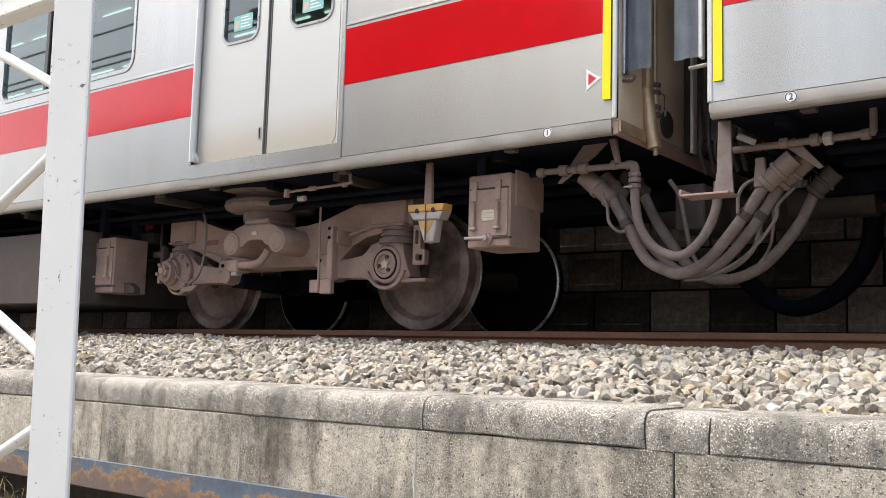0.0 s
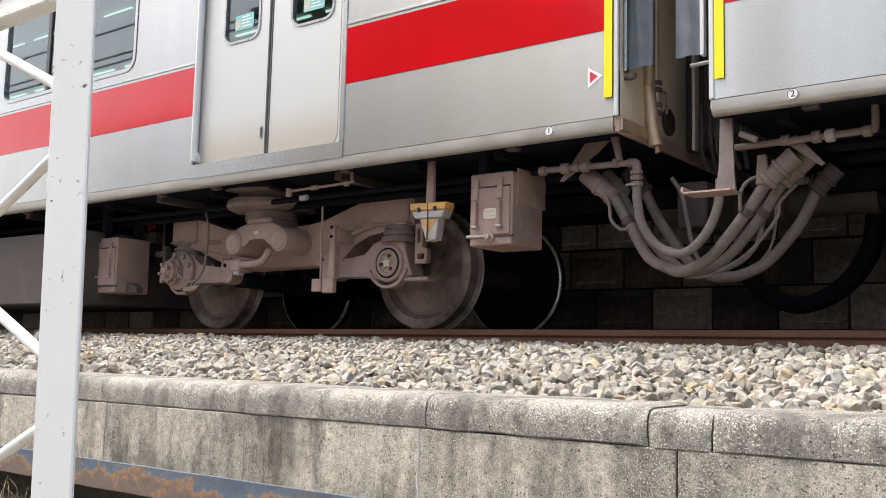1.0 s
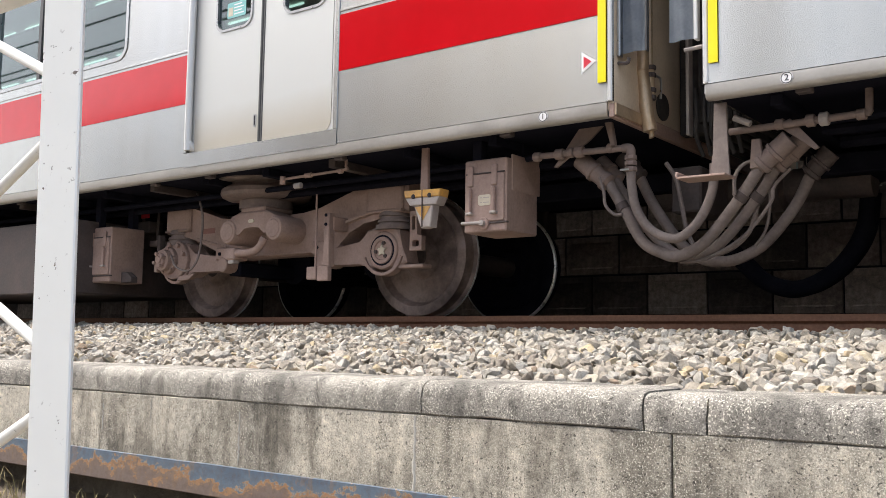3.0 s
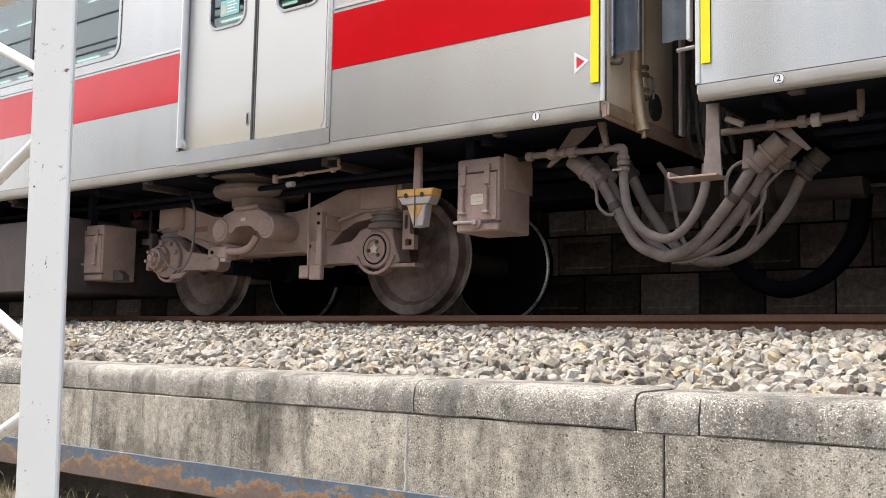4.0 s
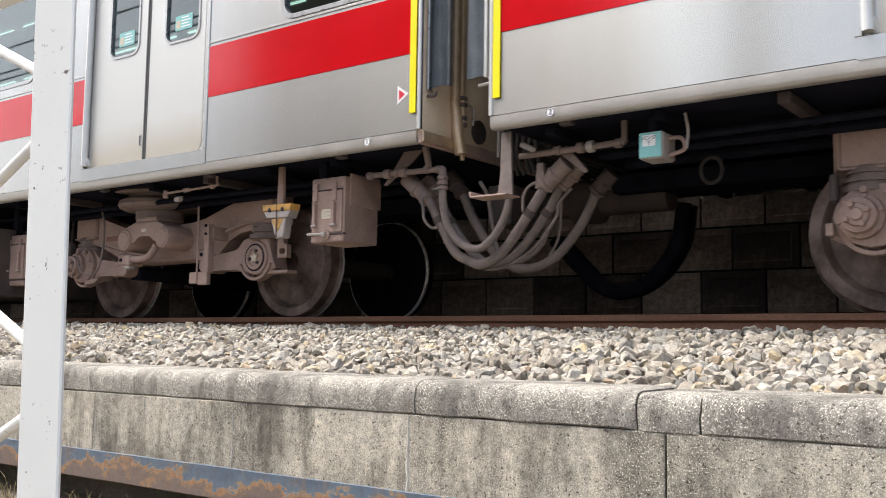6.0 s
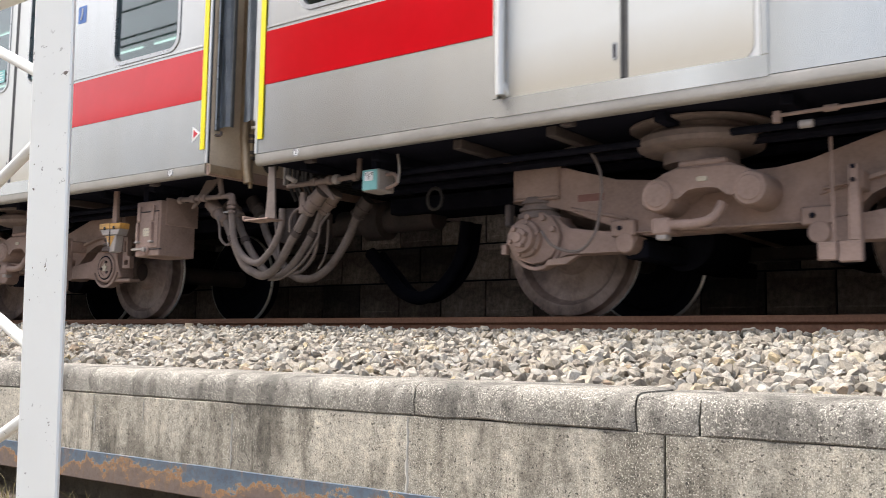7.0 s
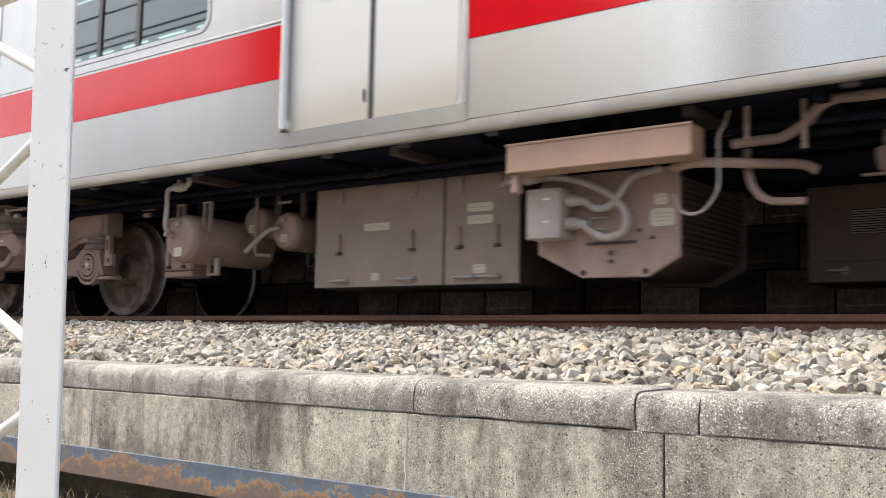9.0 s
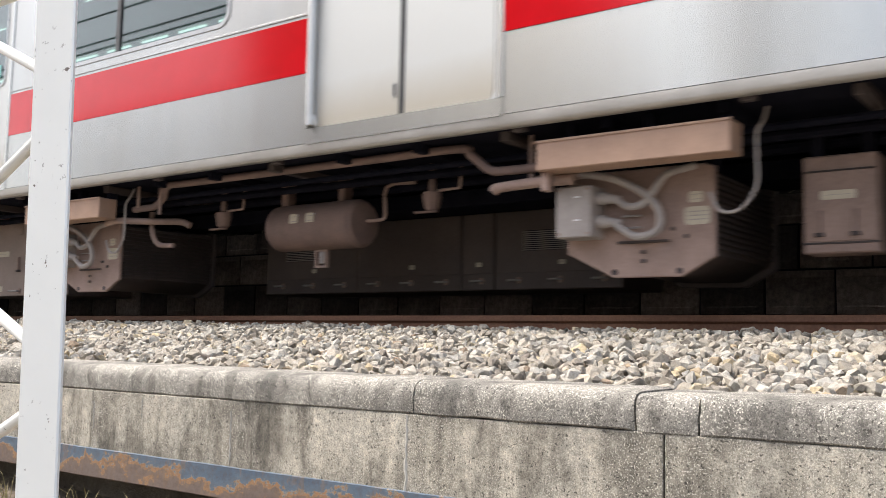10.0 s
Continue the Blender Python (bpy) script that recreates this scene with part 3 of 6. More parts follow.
def make_back_wall():
    wall = root("block_wall", (-5, 7.4, -0.15), "sooty concrete block wall beyond the track", "wall")
    tagged(wall, kind="structure")
    part("wall_core", box(-60, 40, 7.43, 7.7, -0.3, 2.05, 0.01), M["under"], wall)
    bw, bh = 0.52, 0.345
    # one block: a raised panel inside a plain border
    bm = bmesh.new()
    x, z = bw / 2 - 0.009, bh / 2 - 0.009
    loops = [(x, z, 0.06), (x, z, 0.0), (x - 0.05, z - 0.05, -0.001), (x - 0.062, z - 0.062, 0.002), (x - 0.068, z - 0.068, 0.002)]
    rs = [[bm.verts.new((sx * a, d, sz * b)) for sx, sz in ((-1, -1), (1, -1), (1, 1), (-1, 1))] for a, b, d in loops]
    for p, q in zip(rs, rs[1:]):
        for i in range(4):
            bm.faces.new((p[i], p[(i + 1) % 4], q[(i + 1) % 4], q[i]))
    bm.faces.new(rs[-1])
    bmesh.ops.recalc_face_normals(bm, faces=bm.faces)
    me = mesh_of(bm, "block")
    me.materials.append(M["block"])
    rng = random.Random(8)
    for k in range(6):
        for i in range(44):
            ob = new("block", me)
            ob.parent = wall
            ob.location = Vector((-17.0 + i * bw + (bw / 2 if k % 2 else 0), 7.4 + rng.uniform(-0.004, 0.004), -0.09 + k * bh)) - ORG[wall]


def make_street():
    """What the carriage sides mirror: a building and a pole behind the camera."""
    house = root("street_building", (-14.6, -8, -1.2), "plain beige three storey building across the street", "building")
    body = part("wall", box(-18.95, -11.2, -17, -8, -1.2, 8.6, 0.03), M["facade"], house)
    part("roof", box(-19.15, -11.0, -17.2, -7.8, 8.6, 8.85, 0.02), M["pole"], house)
    for z in (0.4, 3.2, 6.0):
        for x in (-17.4, -15.2, -13.0):
            w = part("window", box(x - 0.75, x + 0.4, -8.02, -7.97, z, z + 1.35, 0.01), M["black"], house)
    house = root("street_house", (-23.4, -8, -1.2), "two storey beige stucco house with grey eaves across the street", "building")
    part("wall", box(-27.5, -19.3, -17, -8.2, -1.2, 6.2, 0.03), M["stucco"], house)
    part("eaves", box(-27.7, -19.2, -17, -7.9, 6.2, 6.35, 0.02), M["pole"], house)
    part("roof", prism([(-17.2, 6.34), (-7.9, 6.34), (-12.5, 7.2)], -27.7, -19.2, axis="x"), M["pole"], house)
    for x in (-25, -21.5):
        part("window", box(x - 0.6, x + 0.6, -8.22, -8.17, 0.3, 1.2, 0.01), M["black"], house)
    pole = root("utility_pole", (-4.3, -4.0, -1.2), "grey concrete utility pole by the street", "pole")
    part("shaft", lathe((-4.3, -4.0, -1.2), (0, 0, 1), [(0, 0.28), (11, 0.2)], 20), M["asphalt"], pole)
    part("cross_arm", box(-5.0, -3.6, -4.05, -3.95, 9.0, 9.1, 0.01), M["pole"], pole)
    for y, z in ((-3.85, 5.3), (-3.8, 5.75), (-3.85, 6.3), (-3.8, 6.45), (-3.85, 7.1)):
        part("wire", tube([(-60, y, z), (40, y, z)], 0.022, 8, curved=False), M["rubber"], pole, "black overhead wire")


make_ground()
make_rails()
make_wall()
make_runs()
make_beam()
make_tower()
make_street()

# ---- the train ----
FAR = 2 * YC - SIDE
ROOF = 3.42


def side_stripe(car, x0, x1):
    part("red_stripe", box(x0, x1, SIDE - 0.0025, SIDE + 0.001, 1.49, 1.847, 0), M["red"], car, "glossy red film stripe")
    part("ridge", box(x0, x1, SIDE - 0.005, SIDE + 0.001, 1.868, 1.884, 0.002), M["steel"], car)


def window(car, x0, x1, z0, mullions=()):
    """Rounded window: frame, glass, bars."""
    z1 = 2.86
    part("window_frame", ring(rounded(x0 - 0.022, x1 + 0.022, z0 - 0.022, z1 + 0.022, 0.12), rounded(x0 + 0.008, x1 - 0.008, z0 + 0.008, z1 - 0.008, 0.09), SIDE - 0.006, SIDE + 0.05), M["steel_plain"], car, "bright steel window frame")
    cuts = [x0, *mullions, x1]
    for a, b in zip(cuts, cuts[1:]):
        pane = part("window_pane", box(a + 0.012, b - 0.012, SIDE + 0.018, SIDE + 0.024, z0 - 0.01, z1 + 0.01, 0), M["glass"], car, "tinted green window glass")
        pane.visible_shadow = False
    for m in mullions:
        part("mullion", box(m - 0.025, m + 0.025, SIDE + 0.004, SIDE + 0.03, z0 - 0.02, z1 + 0.02, 0.003), M["gasket"], car)


def doorway(car, xl, sticker=True):
    """A pair of sliding leaves with their sill, rail and stickers."""
    xr, y = xl + 1.475, SIDE + 0.012
    xm = xl + 0.762
    part("sill_plate", box(xl, xr, SIDE - 0.004, SIDE + 0.01, 1.028, 1.128, 0), M["steel"], car, "bright steel sill plate")
    for x0, x1, wx0, wx1, zb, far in ((xl + 0.085, xm - 0.022, xl + 0.29, xl + 0.64, 1.945, False), (xm + 0.022, xr - 0.066, xm + 0.205, xm + 0.575, 1.99, True)):
        hole = rounded(wx0, wx1, 1.96, 2.88, 0.075)
        if far:
            out = rounded(x0, x1, 1.12, 3.0, 0.085)
            out = [(x0, 1.12)] + out[:14] + [(x0, 3.0)]
        else:
            out = rect(x0, x1, 1.12, 3.0)
        leaf = part("door_leaf", sheet(out, [hole], y, y + 0.035), M["door"], car, "pale satin steel sliding door leaf")
        part("window_seal", ring(rounded(wx0 - 0.014, wx1 + 0.014, 1.946, 2.894, 0.088), rounded(wx0 + 0.004, wx1 - 0.004, 1.964, 2.876, 0.072), y - 0.006, y + 0.03), M["steel_plain"], leaf)
        pane = part("door_pane", box(wx0 - 0.01, wx1 + 0.01, y + 0.012, y + 0.018, 1.95, 2.89, 0), M["glass"], leaf)
        pane.visible_shadow = False
        if sticker:
            sx = wx0 + 0.09
            st = part("sticker", prism(rounded(sx, sx + 0.19, 2.04, 2.15, 0.012), y + 0.0085, y + 0.0105), M["teal"], leaf, "pale teal notice sticker with unreadable lines")
            part("notice_mark", box(sx + 0.012, sx + 0.058, y + 0.0075, y + 0.0085, 2.055, 2.115, 0), M["label"], leaf)
            for k in range(4):
                part("notice_line", box(sx + 0.07, sx + 0.17 - 0.02 * (k % 2), y + 0.0075, y + 0.0085, 2.06 + k * 0.022, 2.068 + k * 0.022, 0), M["white"], leaf)
        # dark rubber edge at the meeting line
        e = x1 if not far else x0 - 0.02
        part("edge_rubber", box(e, e + 0.02, y - 0.004, y + 0.035, 1.135, 3.0, 0.005), M["gasket"], leaf)
    part("door_backing", box(xr - 0.17, xr - 0.036, y + 0.004, y + 0.03, 1.115, 1.25, 0), M["door_trim"], car)
    slot = xm - 0.052
    part("handle_slot", ring(rounded(slot - 0.014, slot + 0.014, 1.235, 1.325, 0.012), rounded(slot - 0.007, slot + 0.007, 1.245, 1.315, 0.006), y - 0.003, y + 0.004), M["steel_plain"], car)
    part("handle_hollow", box(slot - 0.008, slot + 0.008, y - 0.001, y + 0.003, 1.244, 1.316, 0), M["black"], car)
    # rounded pillars at either jamb
    bm = tube([(xl + 0.07, SIDE + 0.03, 1.15), (xl + 0.052, SIDE - 0.004, 1.2), (xl + 0.045, SIDE - 0.012, 1.3), (xl + 0.045, SIDE - 0.012, 3.0)], 0.026, 12, 6)
    part("door_pillar", bm, M["door_trim"], car, "bright rounded door pillar")
    part("jamb", box(xl - 0.012, xl + 0.022, SIDE - 0.006, SIDE + 0.03, 1.128, 3.0, 0.004), M["steel"], car)
    part("jamb_seal", box(xl + 0.024, xl + 0.087, SIDE + 0.016, SIDE + 0.045, 1.132, 3.0, 0.003), M["door_trim"], car)
    part("jamb", box(xr - 0.035, xr + 0.004, SIDE - 0.006, SIDE + 0.03, 1.128, 3.0, 0.004), M["steel"], car)
    part("jamb_seal", box(xr - 0.0655, xr - 0.036, SIDE + 0.014, SIDE + 0.045, 1.12, 3.0, 0.003), M["door_trim"], car)


def shell(car, x0, x1, doors, windows):
    """The body: skirt, side sheets between the doors, roof, floor, ends and the saloon inside."""
    # lower edge of the side, rolled under
    prof = [(SIDE, 1.033), (SIDE, 0.985), (SIDE + 0.004, 0.971), (SIDE + 0.013, 0.963), (SIDE + 0.028, 0.96), (SIDE + 0.044, 0.96), (SIDE + 0.044, 1.033)]
    part("side_sill", prism(prof, x0 + 0.012, x1 - 0.034, axis="x"), M["sill"], car, "dusty satin lower side sill")
    part("side_sill", prism([(2 * YC - a, b) for a, b in prof], x0 + 0.02, x1 - 0.02, axis="x"), M["steel"], car)
    edges = [x0] + [e for d in doors for e in (d, d + 1.475)] + [x1]
    for a, b in zip(edges[::2], edges[1::2]):
        holes = [rounded(w0, w1, wz, 2.86, 0.1) for w0, w1, wz, _ in windows if a < w0 < b]
        part("side_panel", sheet(rect(a + 0.001, b - 0.001, 1.0365, 3.0), holes, SIDE, SIDE + 0.035), M["steel"], car, "brushed stainless side panel")
        side_stripe(car, a + (0.07 if a == x0 else 0.004), b - (0.07 if b == x1 else 0.004))
    for w0, w1, wz, mull in windows:
        window(car, w0, w1, wz, mull)
    for d in doors:
        doorway(car, d)
    # cant rail and roof
    arc = [(SIDE, 3.002), (SIDE, 3.12)] + [(YC - 1.39 * math.cos(radians(a)), 3.12 + 0.42 * math.sin(radians(a))) for a in range(10, 171, 10)] + [(FAR, 3.12), (FAR, 3.002)]
    inner = [(YC + (a - YC) * 0.97, b - (0.03 if b > 3.1 else 0.0)) for a, b in arc[::-1]]
    part("roof", prism(arc + inner, x0, x1, axis="x"), M["steel"], car)
    # far side with its windows, inner lining
    holes = [rounded(w0, w1, 1.95, 2.86, 0.1) for w0, w1, _, _ in windows] + [rounded(d + 0.15, d + 1.3, 1.95, 2.86, 0.1) for d in doors]
    part("far_side", sheet(rect(x0, x1, 1.0365, 3.0), holes, FAR - 0.035, FAR), M["bay"], car)
    for h0, h1 in [(w[0], w[1]) for w in windows] + [(d + 0.15, d + 1.3) for d in doors]:
        pane = part("far_pane", box(h0 - 0.01, h1 + 0.01, FAR - 0.02, FAR - 0.014, 1.94, 2.87, 0), M["glass"], car)
        pane.visible_shadow = False
    # deck underside is coloured near-black for the shade below it
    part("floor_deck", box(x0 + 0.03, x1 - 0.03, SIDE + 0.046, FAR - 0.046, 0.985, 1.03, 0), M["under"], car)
    part("saloon_floor", box(x0 + 0.05, x1 - 0.05, SIDE + 0.045, FAR - 0.04, 1.034, 1.12, 0), M["dust_light"], car)
    part("saloon_ceiling", box(x0 + 0.05, x1 - 0.05, SIDE + 0.05, FAR - 0.05, 3.05, 3.08, 0), M["bay"], car)
    for y in (YC - 0.55, YC + 0.55):
        x = x0 + 0.9
        while x < x1 - 1.6:
            part("strip_light", box(x, x + 0.45, y - 0.012, y + 0.012, 3.025, 3.046, 0.008), M["tube"], car, "lit white ceiling strip lamp")
            x += 0.64
    for y in (SIDE + 0.3, FAR - 0.3):
        part("luggage_rack", tube([(x0 + 1.0, y, 2.62), (x1 - 1.0, y, 2.62)], 0.015, 8, curved=False), M["steel_plain"], car)
    for x in (x0, x1):
        sgn = 1 if x == x1 else -1
        bm = box(min(x, x - sgn * 0.035), max(x, x - sgn * 0.033), SIDE + 0.0125, FAR - 0.037, 0.99, 3.1, 0.004)
        part("end_wall", bm, M["endwall"] if sgn == 1 else M["steel"], car, "dirt-brown end wall")
    # corner posts
    for x, sgn in ((x0, 1), (x1, -1)):
        part("corner_trim", box(min(x + sgn * 0.004, x + sgn * 0.027), max(x + sgn * 0.004, x + sgn * 0.027), SIDE - 0.007, SIDE + 0.011, 1.0365, 3.0, 0.004), M["door_trim"], car, "pale satin corner trim")


def yellow_bar(car, x, z):
    part("yellow_bar", box(x, x + 0.045, SIDE - 0.009, SIDE - 0.0055, z, 3.0, 0), M["yellow"], car, "bright yellow edge strip")


def roundel(car, x, digit):
    z, y = 1.007, SIDE
    disc = part("roundel", cyl((x, y + 0.001, z), (x, y - 0.003, z), 0.028, 28, edge=0.0), M["white"], car, "white disc with a dark ring and number")
    part("roundel_ring", ring([(x + 0.026 * math.cos(a * 0.2244), z + 0.026 * math.sin(a * 0.2244)) for a in range(28)],
                              [(x + 0.0225 * math.cos(a * 0.2244), z + 0.0225 * math.sin(a * 0.2244)) for a in range(28)], y - 0.0042, y - 0.003), M["black"], disc)
    text_part(digit, 0.042, (x, y - 0.0038, z), M["black"], disc)


WHEELS = []


AXIS = 5.62         # middle of the axles as drawn, before they are set to size


def wheelset(car, x):
    """An axle with two dished wheels; it turns about its own middle."""
    o = Vector((x, AXIS, 0.4))
    axle = part("wheelset", cyl((x, AXIS - 0.62, 0.4), (x, AXIS + 0.62, 0.4), 0.075, 16), M["dust_shaded"], car, origin=o)
    for side in (-1, 1):
        yf = AXIS + side * 0.61
        prof = [(0.0, 0.0), (0.0, 0.1), (0.012, 0.125), (0.05, 0.15), (0.066, 0.24), (0.05, 0.305), (0.012, 0.325), (0.0, 0.335), (0.0, 0.388), (0.006, 0.397),
                (0.06, 0.4), (0.085, 0.402), (0.094, 0.412), (0.1, 0.424), (0.11, 0.428), (0.12, 0.424), (0.126, 0.41), (0.126, 0.33), (0.09, 0.31), (0.085, 0.15), (0.126, 0.12), (0.126, 0.0)]
        bm = lathe((x, yf, 0.4), (0, -side, 0), prof, 56)
        bm.faces.ensure_lookup_table()
        for f in bm.faces:
            c = f.calc_center_median()
            r = math.hypot(c.x - x, c.z - 0.4)
            d = (c.y - yf) * -side
            # bright flange ring, painted wider on the far wheels for their glint
            if r > (0.419 if side < 0 else 0.415) and d > 0.09:
                f.material_index = 1
        # far wheels are coloured with the shade black, near ones with dust brown
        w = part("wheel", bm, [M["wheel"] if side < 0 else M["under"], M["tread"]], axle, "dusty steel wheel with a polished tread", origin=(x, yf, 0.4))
    WHEELS.append(axle)


def bogie(car, cx, centre):
    """A two-axle truck: pressed side frames, link axle boxes, air springs, brackets."""
    P = lambda lst: [(cx + a, b) for a, b in lst]
    side = [(-1.235, 0.87), (-0.92, 0.845), (-0.88, 0.8), (-0.56, 0.725), (-0.3, 0.68), (0.3, 0.69), (0.45, 0.73), (0.88, 0.84), (0.9, 0.86), (1.22, 0.855), (1.225, 0.655), (0.95, 0.63),
            (0.86, 0.6), (0.72, 0.56), (0.66, 0.46), (0.6, 0.42), (-0.4, 0.415), (-0.56, 0.44), (-0.66, 0.52), (-0.85, 0.555), (-0.95, 0.62), (-1.235, 0.645)]
    frame = part("bogie_frame", prism(P(side), 4.68, 4.86, 0.018), M["dust"], car, "dust-brown pressed steel bogie side frame")
    # far frame is the near one's copy, its shade put in by colour
    part("far_side_frame", prism(P(side), 2 * AXIS - 4.86, 2 * AXIS - 4.68, 0.018), M["dust_shaded"], frame)
    # raised faces of the spring pockets and the lower web
    part("spring_pocket", box(cx - 1.2, cx - 0.91, 4.655, 4.7, 0.655, 0.85, 0.012), M["dust"], frame)
    part("spring_pocket", box(cx + 0.9, cx + 1.2, 4.655, 4.7, 0.665, 0.84, 0.012), M["dust"], frame)
    part("web_rib", prism(P([(-0.84, 0.575), (-0.5, 0.5), (-0.5, 0.515), (-0.84, 0.595)]), 4.668, 4.69, 0.004), M["dust"], frame)
    part("web_rib", prism(P([(0.5, 0.555), (0.95, 0.655), (0.95, 0.675), (0.5, 0.575)]), 4.668, 4.69, 0.004), M["dust"], frame)
    part("frame_lip", prism(P([(0.52, 0.575), (0.7, 0.6), (0.86, 0.64), (0.98, 0.66), (0.98, 0.674), (0.85, 0.655), (0.68, 0.615), (0.52, 0.59)]), 4.65, 4.69, 0.003), M["dust"], frame)
    part("frame_lip", prism(P([(-0.62, 0.425), (0.6, 0.425), (0.6, 0.437), (-0.62, 0.437)]), 4.66, 4.69, 0.003), M["dust"], frame)
    part("pocket_rim", box(cx + 0.9, cx + 1.2, 4.645, 4.7, 0.655, 0.672, 0.004), M["dust"], frame)
    part("pocket_rim", box(cx - 1.2, cx - 0.91, 4.645, 4.7, 0.648, 0.662, 0.004), M["dust"], frame)
    # cross tubes with capped ends
    for x in (-0.235, 0.235):
        bm = lathe((cx + x, 4.45, 0.583), (0, 1, 0), [(0, 0.058), (0.006, 0.064), (0.008, 0.078), (0.03, 0.088), (0.3, 0.092), (2.3, 0.092)], 28)
        part("cross_tube", bm, M["dust"], frame)
    # bridge casting with its arch
    arch = [(-0.31, 0.56), (-0.318, 0.6), (-0.28, 0.655), (-0.2, 0.69), (-0.13, 0.72), (0.13, 0.72), (0.2, 0.69), (0.28, 0.655), (0.318, 0.6), (0.31, 0.56), (0.26, 0.512), (0.19, 0.516), (0.15, 0.55)]
    arch += [(0.15 * math.cos(radians(a)), 0.55 + 0.055 * math.sin(radians(a))) for a in range(20, 180, 20)] + [(-0.15, 0.55), (-0.19, 0.516), (-0.26, 0.512)]
    part("bridge_casting", prism(P(arch), 4.47, 4.66, 0.016), M["dust"], frame)
    part("bridge_cap", box(cx - 0.13, cx + 0.12, 4.48, 4.75, 0.715, 0.75, 0.01), M["dust"], frame)
    # air spring
    bm = lathe((cx - 0.085, 4.68, 0.75), (0, 0, 1), [(0, 0.19), (0.062, 0.19), (0.068, 0.28), (0.082, 0.312), (0.105, 0.325), (0.135, 0.318), (0.158, 0.285), (0.163, 0.25), (0.185, 0.25), (0.188, 0.36), (0.2, 0.36)], 40)
    part("air_spring", bm, M["pad"], frame, "dusty black rubber air spring")
    bm = lathe((cx - 0.02, 2 * AXIS - 4.78, 0.75), (0, 0, 1), [(0, 0.17), (0.06, 0.17), (0.065, 0.25), (0.11, 0.3), (0.165, 0.255), (0.2, 0.33)], 24)
    part("air_spring", bm, M["pad"], frame)
    # bent pull rod under the arch
    part("pull_rod", tube([(cx - 0.19, 4.5, 0.435), (cx - 0.05, 4.5, 0.432), (cx + 0.04, 4.5, 0.455), (cx + 0.085, 4.52, 0.53)], 0.026, 12), M["dust"], frame)
    part("rod_clamp", box(cx - 0.27, cx - 0.17, 4.47, 4.6, 0.385, 0.47, 0.01), M["dust"], frame)
    part("rod_foot", box(cx - 0.25, cx - 0.19, 4.48, 4.54, 0.36, 0.39, 0.006), M["dust_light"], frame)
    # axle boxes and their links
    for sx in (-1, 1):
        ax = cx + sx * 1.05
        link = [(sx * 1.17, 0.54), (sx * 1.2, 0.45), (sx * 1.24, 0.33), (sx * 1.18, 0.3), (sx * 0.9, 0.3), (sx * 0.85, 0.345), (sx * 0.62, 0.345), (sx * 0.52, 0.315), (sx * 0.45, 0.35), (sx * 0.44, 0.41), (sx * 0.52, 0.445), (sx * 0.84, 0.46), (sx * 0.885, 0.49), (sx * 0.9, 0.545), (sx * 0.96, 0.56), (sx * 1.14, 0.56)]
        lk = part("axle_box", prism(P(link), 4.66, 4.8, 0.014), M["dust"], frame, "dusty cast axle box with link arm")
        part("pivot_bush", cyl((cx + sx * 0.5, 4.64, 0.375), (cx + sx * 0.5, 4.84, 0.375), 0.055, 20), M["dust"], lk)
        part("pivot_cap", box(cx + sx * 0.5 - 0.085, cx + sx * 0.5 + 0.06, 4.645, 4.7, 0.41, 0.5, 0.008), M["dust"], lk)
        part("pivot_bolt", cyl((cx + sx * 0.5 - 0.03, 4.635, 0.455), (cx + sx * 0.5 - 0.03, 4.65, 0.455), 0.014, 6), M["under"], lk)
        bm = lathe((ax, 4.8, 0.41), (0, -1, 0), [(0, 0.125), (0.14, 0.125), (0.15, 0.118), (0.153, 0.098), (0.146, 0.094), (0.146, 0.09), (0.16, 0.086), (0.162, 0.064), (0.152, 0.06), (0.154, 0.0)], 32)
        part("axle_cover", bm, M["dust"], lk)
        # black ring drawn for the shadow in the gap round the cover
        part("cover_groove", lathe((ax, 4.6495, 0.41), (0, -1, 0), [(0, 0.099), (0.0, 0.089), (0.0045, 0.089), (0.0045, 0.099), (0, 0.099)], 32), M["under"], lk)
        part("hoop_strap", prism(P([(sx * 1.05 + 0.17 * math.cos(radians(a)), 0.41 + 0.165 * math.sin(radians(a))) for a in range(195, 346, 15)] + [(sx * 1.05 + 0.15 * math.cos(radians(a)), 0.41 + 0.148 * math.sin(radians(a))) for a in range(345, 194, -15)]), 4.645, 4.72, 0.004), M["dust"], lk)
        # spring pack between box and pocket
        bm = lathe((ax + sx * 0.03, 4.74, 0.545), (0, 0, 1), [(0, 0.13), (0.03, 0.128), (0.032, 0.11), (0.045, 0.108), (0.047, 0.12), (0.065, 0.116), (0.068, 0.1), (0.085, 0.098), (0.087, 0.112), (0.11, 0.105), (0.125, 0.09)], 28)
        part("spring_pack", bm, M["pad"], lk, "dusty layered rubber axle spring")
        if sx > 0:
            # five light bolts on the cover
            star = [(ax + (0.045 if k % 2 == 0 else 0.017) * math.cos(radians(36 * k + 20)), 0.41 + (0.045 if k % 2 == 0 else 0.017) * math.sin(radians(36 * k + 20))) for k in range(10)]
            part("cover_plate", prism(star, 4.637, 4.65, 0.003), M["label"], lk, "pale star-shaped cover plate")
            for k in range(3):
                a = radians(120 * k + 70)
                part("cover_bolt", cyl((ax + 0.05 * math.cos(a), 4.632, 0.41 + 0.05 * math.sin(a)), (ax + 0.05 * math.cos(a), 4.65, 0.41 + 0.05 * math.sin(a)), 0.012, 6), M["dust_shaded"], lk)
